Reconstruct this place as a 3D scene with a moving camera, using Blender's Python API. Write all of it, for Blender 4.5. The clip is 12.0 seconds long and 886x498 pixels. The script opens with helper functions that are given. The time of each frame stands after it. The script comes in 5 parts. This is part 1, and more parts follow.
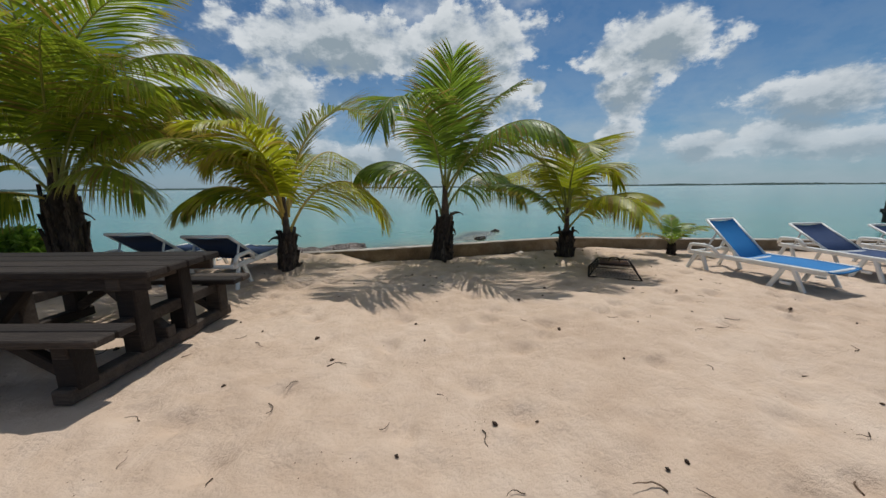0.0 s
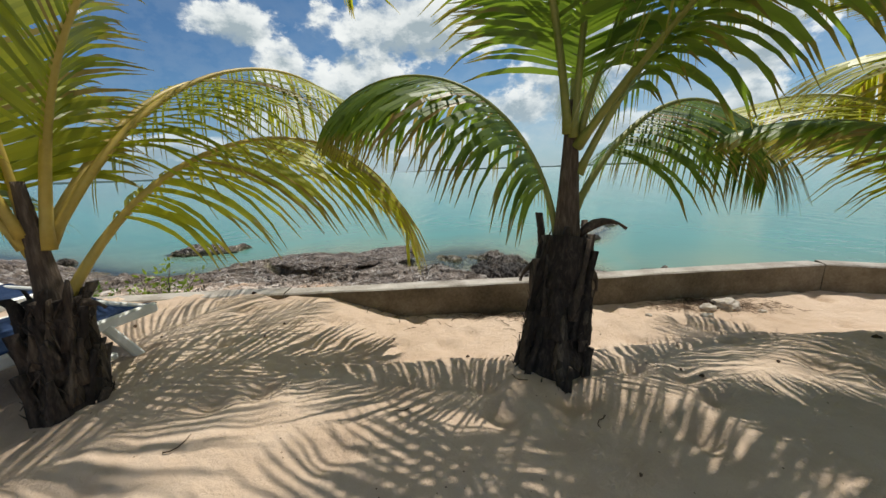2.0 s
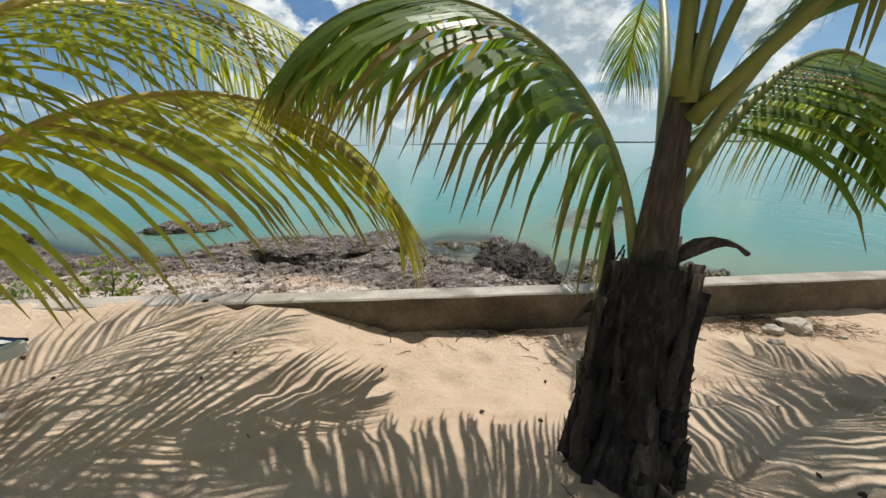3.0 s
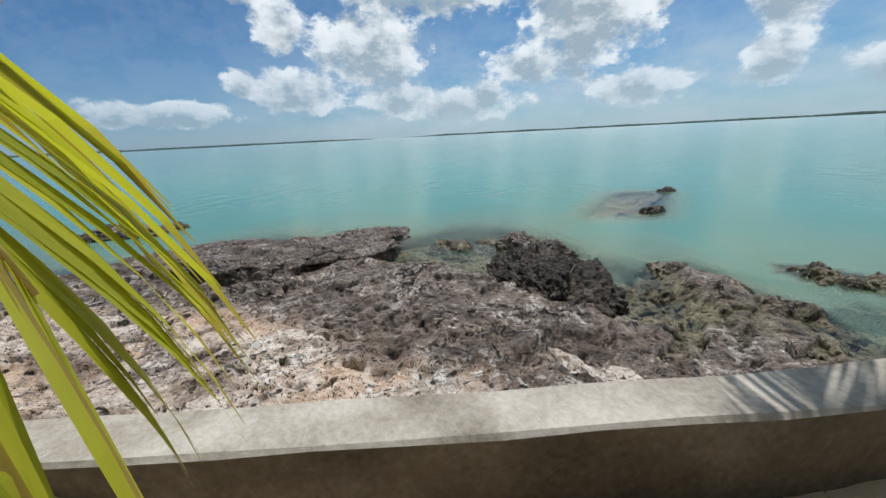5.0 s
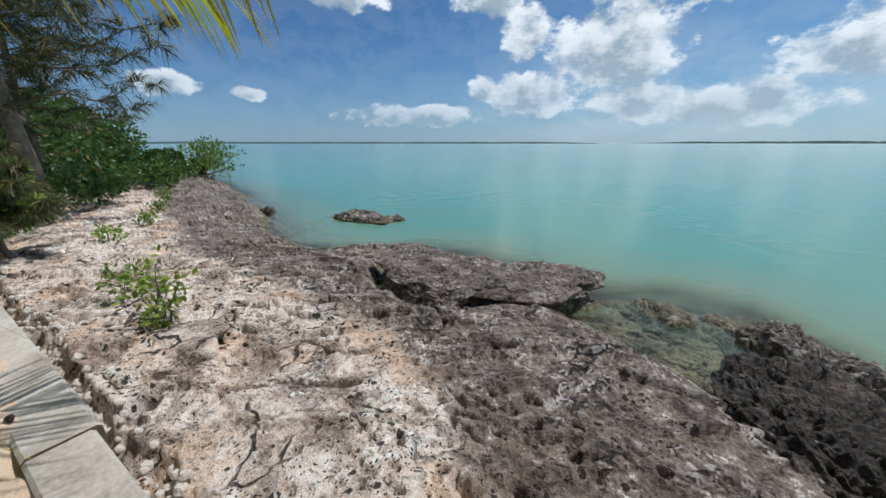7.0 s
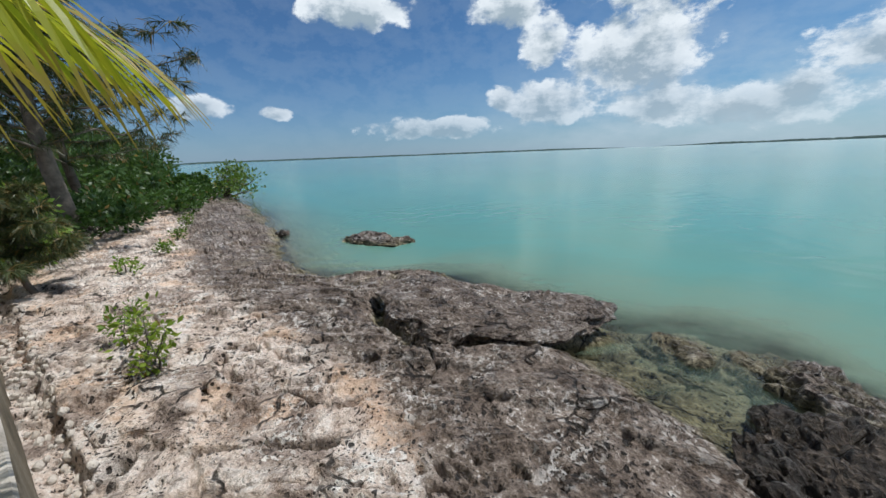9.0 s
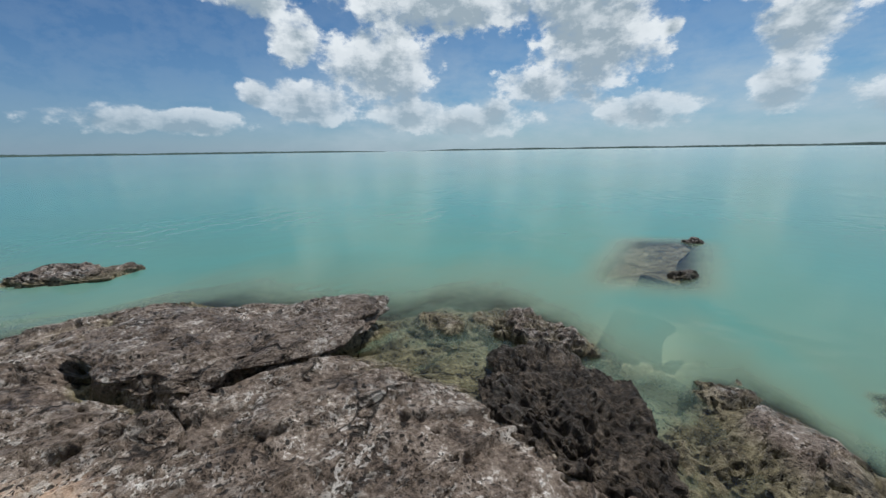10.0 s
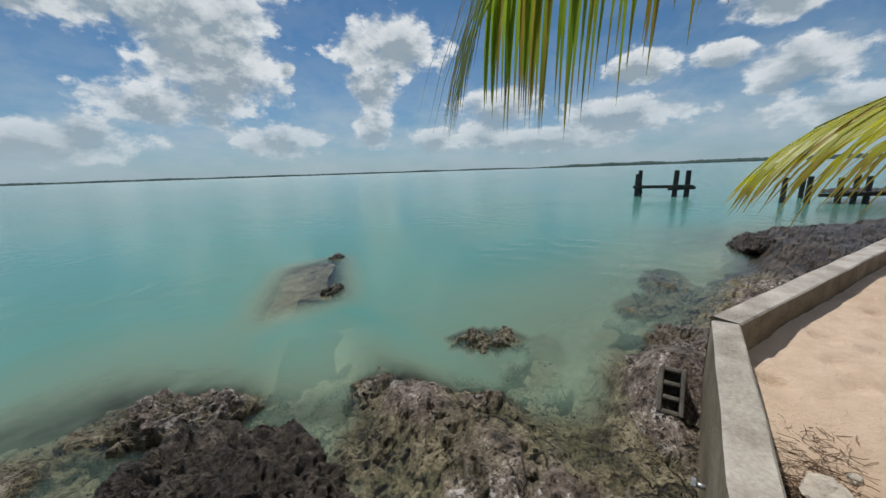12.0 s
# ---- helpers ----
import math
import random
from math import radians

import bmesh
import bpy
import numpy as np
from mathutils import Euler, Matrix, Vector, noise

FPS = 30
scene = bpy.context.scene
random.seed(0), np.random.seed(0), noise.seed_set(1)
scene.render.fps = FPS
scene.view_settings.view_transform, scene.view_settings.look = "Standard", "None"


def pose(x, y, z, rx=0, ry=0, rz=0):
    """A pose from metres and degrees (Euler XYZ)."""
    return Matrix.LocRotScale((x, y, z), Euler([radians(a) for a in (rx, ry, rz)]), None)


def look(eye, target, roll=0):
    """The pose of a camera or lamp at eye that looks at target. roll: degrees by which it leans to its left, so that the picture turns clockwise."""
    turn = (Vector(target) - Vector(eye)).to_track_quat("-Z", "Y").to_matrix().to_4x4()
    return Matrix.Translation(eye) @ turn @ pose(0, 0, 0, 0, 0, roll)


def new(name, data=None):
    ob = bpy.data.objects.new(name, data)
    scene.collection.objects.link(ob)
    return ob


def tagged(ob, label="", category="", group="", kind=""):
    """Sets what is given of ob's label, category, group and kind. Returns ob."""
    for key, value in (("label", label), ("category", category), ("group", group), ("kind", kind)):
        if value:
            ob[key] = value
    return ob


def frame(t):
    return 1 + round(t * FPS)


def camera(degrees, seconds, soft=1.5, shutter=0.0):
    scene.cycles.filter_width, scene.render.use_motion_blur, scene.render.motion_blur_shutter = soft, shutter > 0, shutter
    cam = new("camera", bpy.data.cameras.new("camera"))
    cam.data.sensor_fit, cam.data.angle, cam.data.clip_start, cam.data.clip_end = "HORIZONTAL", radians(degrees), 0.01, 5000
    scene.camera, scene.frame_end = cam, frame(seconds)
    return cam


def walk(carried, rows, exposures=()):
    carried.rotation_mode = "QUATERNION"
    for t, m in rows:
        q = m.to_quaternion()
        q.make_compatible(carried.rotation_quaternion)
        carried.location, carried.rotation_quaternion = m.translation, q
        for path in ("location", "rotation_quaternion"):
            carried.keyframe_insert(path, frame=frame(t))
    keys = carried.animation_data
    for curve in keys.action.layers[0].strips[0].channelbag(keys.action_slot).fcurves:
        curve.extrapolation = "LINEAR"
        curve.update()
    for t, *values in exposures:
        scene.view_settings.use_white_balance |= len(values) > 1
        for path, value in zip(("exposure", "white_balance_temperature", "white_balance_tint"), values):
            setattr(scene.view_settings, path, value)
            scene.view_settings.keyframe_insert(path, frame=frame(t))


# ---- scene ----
cam = camera(104.3, 12.0, soft=1.5)
PATH = [
    (0, (0.098, 3.17, 1.009), (0.14, 5.138, 0.657), -0.5),
    (0.1, (0.080, 3.458, 0.996), (0.080, 5.42, 0.624), -0.5),
    (0.2, (0.060, 3.748, 0.982), (0.020, 5.70, 0.588), -0.5),
    (0.3, (0.040, 4.037, 0.970), (-0.040, 5.99, 0.552), -0.5),
    (0.4, (0.022, 4.325, 0.960), (-0.098, 6.272, 0.518), -0.6),
    (0.5, (-0.020, 4.613, 0.962), (-0.178, 6.554, 0.512), -0.6),
    (0.6, (-0.050, 4.902, 0.961), (-0.250, 6.846, 0.530), -0.9),
    (0.7, (-0.065, 5.190, 0.960), (-0.305, 7.136, 0.560), -1.2),
    (0.8, (-0.071, 5.465, 0.958), (-0.345, 7.411, 0.589), -1.4),
    (1, (-0.014, 5.725, 0.95), (-0.36, 7.661, 0.586), -1.1),
    (1.5, (0.049, 6.141, 0.928), (-0.392, 8.052, 0.534), -1.7),
    (2, (0.022, 6.504, 0.906), (-0.414, 8.405, 0.462), -2.0),
    (2.5, (-0.095, 6.804, 0.93), (-0.511, 8.687, 0.398), -0.6),
    (3, (-0.17, 7.116, 0.931), (-0.578, 8.986, 0.35), -0.5),
    (3.2, (-0.193, 7.257, 0.918), (-0.592, 9.124, 0.322), -0.5),
    (4.2, (-0.285, 8.02, 0.812), (-0.712, 9.88, 0.217), -1.8),
    (4.8, (-0.346, 8.491, 0.643), (-0.788, 10.351, 0.055), -2.8),
    (5, (-0.367, 8.608, 0.609), (-0.838, 10.448, -0.017), -2.9),
    (5.5, (-0.339, 8.835, 0.679), (-1.022, 10.615, 0.073), -2.1),
    (6, (-0.368, 8.977, 0.758), (-1.356, 10.624, 0.199), 0.9),
    (6.5, (-0.478, 9.098, 0.784), (-1.719, 10.55, 0.193), 1.2),
    (7, (-0.529, 9.18, 0.811), (-1.936, 10.475, 0.223), -0.0),
    (7.2, (-0.541, 9.229, 0.824), (-1.995, 10.476, 0.25), -0.7),
    (8.8, (-0.502, 9.46, 0.975), (-2.068, 10.589, 0.456), -2.2),
    (9, (-0.507, 9.48, 0.985), (-2.009, 10.689, 0.455), -2.2),
    (9.5, (-0.484, 9.545, 0.985), (-1.608, 11.105, 0.432), -2.1),
    (10, (-0.427, 9.632, 0.975), (-0.923, 11.49, 0.425), -0.8),
    (10.5, (-0.321, 9.672, 0.985), (-0.259, 11.603, 0.47), 0.7),
    (11, (-0.226, 9.695, 1.002), (0.287, 11.571, 0.535), 0.6),
    (11.5, (-0.162, 9.705, 1.013), (0.756, 11.426, 0.572), -0.7),
    (12, (-0.114, 9.700, 1.020), (1.078, 11.244, 0.579), -1.9),
]
walk(cam, [(t, look(eye, target, roll)) for t, eye, target, roll in PATH], exposures=[(0, -0.66, 6250, 9), (0.5, -0.44, 6200, 8), (1.5, -0.24, 6600, 7), (3.0, -0.16, 6500, 7), (5.0, -0.24, 6150, 8), (6.5, -0.24, 5950, 8), (9.0, -0.26, 6050, 8), (10.8, -0.48, 6250, 8), (12, -0.53, 6300, 9)])

# ---- light: clear tropical sky with cumulus, high sun over the water ----
SUN_AZ, SUN_EL = 20.0, 65.0          # azimuth from +y towards +x, elevation
sun_way = Vector((math.sin(radians(SUN_AZ)) * math.cos(radians(SUN_EL)),
                  math.cos(radians(SUN_AZ)) * math.cos(radians(SUN_EL)), math.sin(radians(SUN_EL))))
sun = new("sun", bpy.data.lights.new("sun", "SUN"))
sun.data.energy, sun.data.angle, sun.data.color = 5.0, radians(0.6), (1.0, 0.95, 0.88)
sun.matrix_world = look(sun_way * 50, (0, 0, 0))


class Nodes:
    """Small helper to write node trees."""

    def __init__(self, tree):
        self.t = tree
        tree.nodes.clear()

    def n(self, kind, **inputs):
        node = self.t.nodes.new(kind)
        for key, value in inputs.items():
            self.put(node, key, value)
        return node

    def put(self, node, key, value):
        sock = node.inputs[int(key[1:])] if key[0] == "i" and key[1:].isdigit() else node.inputs[key.replace("_", " ")]
        if isinstance(value, bpy.types.NodeSocket):
            self.t.links.new(value, sock)
        elif isinstance(value, bpy.types.Node):
            self.t.links.new(value.outputs[0], sock)
        else:
            sock.default_value = value

    def math(self, op, a, b=0.0, c=0.0, clamp=False):
        node = self.n("ShaderNodeMath", i0=a, i1=b, i2=c)
        node.operation, node.use_clamp = op, clamp
        return node.outputs[0]

    def vec(self, op, a, b=(0, 0, 0), c=(0, 0, 0)):
        node = self.n("ShaderNodeVectorMath", i0=a, i1=b)
        node.operation = op
        if op == "MULTIPLY_ADD":
            self.put(node, "i2", c)
        return node.outputs["Value"] if op in ("LENGTH", "DOT_PRODUCT") else node.outputs[0]

    def noise(self, vector, scale, detail=4.0, rough=0.55, distortion=0.0):
        node = self.n("ShaderNodeTexNoise", Vector=vector, Scale=scale, Detail=detail, Roughness=rough, Distortion=distortion)
        return node.outputs["Fac"]

    def ramp(self, fac, stops):
        node = self.n("ShaderNodeValToRGB", Fac=fac)
        els = node.color_ramp.elements
        while len(els) < len(stops):
            els.new(0.5)
        for el, (p, c) in zip(els, stops):
            el.position = p
            el.color = (c, c, c, 1) if isinstance(c, (int, float)) else (*c, 1)
        return node.outputs[0]

    def mix(self, fac, a, b, blend="MIX"):
        node = self.t.nodes.new("ShaderNodeMix")
        node.data_type, node.blend_type = "RGBA", blend
        for sock, value in zip((node.inputs[0], node.inputs[6], node.inputs[7]), (fac, a, b)):
            if isinstance(value, bpy.types.NodeSocket):
                self.t.links.new(value, sock)
            else:
                sock.default_value = (*value, 1) if isinstance(value, tuple) and len(value) == 3 else value
        return node.outputs[2]


world = bpy.data.worlds.new("sky")
scene.world = world
world.use_nodes = True
W = Nodes(world.node_tree)
sky = W.n("ShaderNodeTexSky")
sky.sky_type, sky.sun_disc = "NISHITA", False
sky.sun_elevation, sky.sun_rotation = radians(SUN_EL), radians(SUN_AZ)
sky.air_density, sky.dust_density, sky.ozone_density = 1.0, 0.15, 3.0
way = W.n("ShaderNodeTexCoord").outputs["Generated"]
sep = W.n("ShaderNodeSeparateXYZ", Vector=way)
azim = W.math("MULTIPLY", W.math("ARCTAN2", sep.outputs[0], sep.outputs[1]), 180 / math.pi)
elev = W.math("MULTIPLY", W.math("ARCSINE", sep.outputs[2]), 180 / math.pi)
plane = W.n("ShaderNodeCombineXYZ", X=azim, Y=elev, Z=0.0).outputs[0]
# cumulus clouds: azimuth, elevation, half width, half height in degrees
CLOUDS = [(-23.5, 12.1, 7.4, 4.6), (-34.7, 6.9, 6.5, 2.8), (-41.1, 7.7, 2.6, 1.6), (-35.1, 14.6, 2.8, 3.2),
          (-13.4, 20.0, 14.5, 4.0), (7.1, 14.3, 7.4, 6.5), (0.3, 9.0, 6.1, 2.3), (5.2, 20.0, 9.5, 5.0),
          (31.2, 17.6, 7.5, 3.6), (28.0, 12.5, 3.6, 3.0), (27.5, 6.7, 2.6, 2.8), (47.3, 9.0, 5.5, 3.0),
          (44.9, 5.9, 4.0, 2.0), (36.8, 4.8, 3.8, 1.9), (15.8, 14.4, 1.1, 0.8), (-10.1, 4.4, 8.5, 2.0),
          (65.9, 12.6, 3.8, 1.9), (81.9, 10.3, 4.6, 2.5), (74.9, 12.3, 2.6, 1.4), (80.3, 17.0, 5.2, 2.0),
          (64.3, 6.8, 8.6, 2.3), (-84.1, 7.0, 3.2, 1.3), (-74.6, 6.4, 1.9, 0.8), (-62.1, 19.3, 7.1, 2.0),
          (-40.5, 19.0, 4.7, 2.0), (-6.8, 5.6, 3.0, 1.8), (14.0, 5.0, 6.0, 2.0), (-20.0, 5.5, 6.0, 2.2), (-52.0, 4.0, 9.0, 1.4), (54.0, 4.2, 12.0, 1.6), (88.0, 5.0, 8.0, 2.0)]
warp = W.noise(W.vec("MULTIPLY", plane, (1.0, 1.5, 1.0)), 0.22, 8.0, 0.64)
field = None
for a, e, ra, re in CLOUDS:
    d = W.vec("LENGTH", W.vec("MULTIPLY_ADD", plane, (1 / ra, 1 / re, 0), (-a / ra, -e / re, 0)))
    field = d if field is None else W.math("SMOOTH_MIN", field, d, 0.35)
# more of the same cover overhead and behind
high = W.noise(W.vec("MULTIPLY", way, (1.0, 1.0, 1.6)), 2.3, 6.0, 0.6)
cover_up = W.math("MULTIPLY", W.math("SUBTRACT", high, 0.50), W.math("MULTIPLY", W.math("MULTIPLY", W.math("SUBTRACT", elev, 20.0), 0.06, clamp=True), 7.0))
puff = W.n("ShaderNodeTexVoronoi", Vector=W.vec("ADD", plane, W.vec("MULTIPLY", W.n("ShaderNodeTexNoise", Vector=plane, Scale=0.5).outputs[1], (1.6, 1.6, 0))), Scale=0.42)
puff.feature = "SMOOTH_F1"
# the same field looked up a little higher and sunward: what stands over a point shades it
above = None
for a, e, ra, re in CLOUDS:
    d = W.vec("LENGTH", W.vec("MULTIPLY_ADD", plane, (1 / ra, 1 / re, 0), (-(a - 0.10 * ra) / ra, -(e - 0.62 * re) / re, 0)))
    above = d if above is None else W.math("SMOOTH_MIN", above, d, 0.35)
edge = W.math("ADD", W.math("SUBTRACT", 1.28, field), W.math("MULTIPLY", W.math("SUBTRACT", warp, 0.5), 2.2))
edge = W.math("ADD", edge, W.math("MULTIPLY", W.math("SUBTRACT", 0.45, puff.outputs["Distance"]), 0.55))
edge = W.math("MAXIMUM", edge, cover_up)
fine = W.noise(W.vec("MULTIPLY", plane, (1.0, 1.4, 1.0)), 0.55, 6.0, 0.6)
lift = W.noise(W.vec("ADD", W.vec("MULTIPLY", plane, (1.0, 1.5, 1.0)), (0.8, 3.0, 0.0)), 0.22, 5.0, 0.6)
light_side = W.math("ADD", W.math("MULTIPLY", W.math("SUBTRACT", warp, lift), 2.1), W.math("MULTIPLY", fine, 0.35))
bright = W.math("ADD", light_side, 0.62, clamp=True)
soft_edge = W.n("ShaderNodeMapRange", Value=edge, i1=-0.26, i2=0.95)
soft_edge.interpolation_type = "SMOOTHSTEP"
hard_edge = W.n("ShaderNodeMapRange", Value=edge, i1=0.02, i2=0.40)
hard_edge.interpolation_type = "SMOOTHSTEP"
# crisp heads where the sun strikes, ragged soft bases below
cloud = W.math("ADD", W.math("MULTIPLY", hard_edge.outputs[0], W.math("POWER", bright, 1.4)),
               W.math("MULTIPLY", soft_edge.outputs[0], W.math("SUBTRACT", 1.0, W.math("POWER", bright, 1.4))), clamp=True)
core = W.math("MULTIPLY", W.math("SUBTRACT", edge, 0.42, clamp=True), 1.0, clamp=True)
shade = W.math("ADD", W.math("SUBTRACT", 0.95, above), W.math("MULTIPLY", W.math("SUBTRACT", lift, 0.5), 2.6), clamp=True)
bright = W.math("SUBTRACT", bright, W.math("ADD", W.math("MULTIPLY", core, 0.45), W.math("MULTIPLY", shade, 0.85)), clamp=True)
cloud_rgb = W.mix(bright, (5.0, 6.0, 6.7), (12.0, 12.3, 12.4))
haze = W.math("POWER", W.math("SUBTRACT", 1.0, W.math("DIVIDE", W.math("ABSOLUTE", elev), 16.0, clamp=True)), 2.0)
blue = W.mix(W.math("MULTIPLY", haze, 0.66), W.mix(1.0, sky.outputs[0], W.mix(W.math("MULTIPLY", W.math("ADD", azim, 70.0), 0.016, clamp=True), (0.50, 0.76, 0.98), (0.64, 0.92, 1.06)), "MULTIPLY"), W.mix(W.math("MULTIPLY", W.math("ADD", azim, 65.0), 0.018, clamp=True), (3.5, 4.7, 6.5), (5.0, 6.5, 8.1)))
veil = W.math("MULTIPLY", W.noise(W.vec("MULTIPLY", plane, (1.0, 2.5, 1.0)), 0.06, 4.0, 0.6), 0.06)
blue = W.mix(veil, blue, (6.5, 7.2, 7.6))
bank = W.math("MULTIPLY", W.ramp(W.noise(W.vec("MULTIPLY", plane, (1.0, 2.2, 1.0)), 0.085, 6.0, 0.62), [(0.36, 0.0), (0.64, 0.85)]),
              W.math("POWER", W.math("SUBTRACT", 1.0, W.math("DIVIDE", W.math("ABSOLUTE", W.math("SUBTRACT", elev, 5.0)), 13.0, clamp=True)), 1.5))
bank = W.math("MULTIPLY", bank, W.math("MULTIPLY", W.math("ADD", azim, 48.0), 0.04, clamp=True))
blue = W.mix(bank, blue, (7.2, 8.3, 9.0))
cloud_soft = W.math("MULTIPLY", cloud, W.math("SUBTRACT", 1.0, W.math("MULTIPLY", haze, 0.74)))
back = W.n("ShaderNodeBackground", Color=W.mix(cloud_soft, blue, cloud_rgb), Strength=0.087)
W.n("ShaderNodeOutputWorld", Surface=back)

# ---- materials ----


def material(name):
    m = bpy.data.materials.new(name)
    m.use_nodes = True
    return m, Nodes(m.node_tree)


def finish(m, n, shader):
    n.n("ShaderNodeOutputMaterial", Surface=shader)
    return m


def surface(name, stops, scale=3.0, rough=0.8, bump=0.3, bump_scale=40.0, metal=0.0, spec=0.4, fine=0.25, stretch=(1, 1, 1), per="", distance=0.01):
    """Colour by a two-scale noise, with relief."""
    m, n = material(name)
    at = n.vec("MULTIPLY", n.n("ShaderNodeTexCoord").outputs["Object"], stretch)
    big = n.noise(at, scale, 5.0, 0.6)
    small = n.noise(at, bump_scale, 5.0, 0.6)
    fac = n.math("ADD", n.math("MULTIPLY", big, 1 - fine), n.math("MULTIPLY", small, fine))
    if per:
        rnd = n.n("ShaderNodeObjectInfo").outputs["Random"] if per == "object" else n.n("ShaderNodeNewGeometry").outputs["Random Per Island"]
        fac = n.math("ADD", fac, n.math("MULTIPLY", n.math("SUBTRACT", rnd, 0.5), 0.35))
    col = n.ramp(fac, stops)
    b = n.n("ShaderNodeBump", Height=small, Strength=bump, Distance=distance)
    p = n.n("ShaderNodeBsdfPrincipled", Base_Color=col, Roughness=rough, Metallic=metal, Normal=b)
    p.inputs["Specular IOR Level"].default_value = spec
    return finish(m, n, p)


def sand_material():
    m, n = material("sand")
    at = n.n("ShaderNodeTexCoord").outputs["Object"]
    big, mid, grain = n.noise(at, 0.7, 4.0, 0.6), n.noise(at, 6.0, 5.0, 0.6), n.noise(at, 350.0, 2.0, 0.6)
    fac = n.math("ADD", n.math("MULTIPLY", big, 0.5), n.math("ADD", n.math("MULTIPLY", mid, 0.35), n.math("MULTIPLY", grain, 0.15)))
    col = n.ramp(fac, [(0.32, (0.47, 0.335, 0.235)), (0.5, (0.60, 0.455, 0.34)), (0.68, (0.70, 0.56, 0.44))])
    bits = n.n("ShaderNodeTexVoronoi", Vector=at, Scale=26.0)
    speck = n.math("LESS_THAN", bits.outputs["Distance"], 0.085)
    keep = n.math("GREATER_THAN", n.noise(at, 3.1, 2.0, 0.5), 0.56)
    col = n.mix(n.math("MULTIPLY", n.math("MULTIPLY", speck, keep), 0.8), col, (0.10, 0.06, 0.035))
    z = n.n("ShaderNodeSeparateXYZ", Vector=at).outputs[2]
    weed = n.ramp(n.math("ADD", big, n.math("MULTIPLY", mid, 0.5)), [(0.6, (0.24, 0.25, 0.17)), (0.9, (0.42, 0.41, 0.31))])
    col = n.mix(n.math("MULTIPLY", n.math("SUBTRACT", -0.86, z), 12.0, clamp=True), col, weed)   # weedy sea floor
    h = n.math("ADD", n.math("MULTIPLY", n.noise(at, 28.0, 4.0, 0.65), 1.0), n.math("MULTIPLY", grain, 0.25))
    b = n.n("ShaderNodeBump", Height=h, Strength=0.6, Distance=0.035)
    p = n.n("ShaderNodeBsdfPrincipled", Base_Color=col, Roughness=0.95, Normal=b)
    p.inputs["Specular IOR Level"].default_value = 0.15
    return finish(m, n, p)


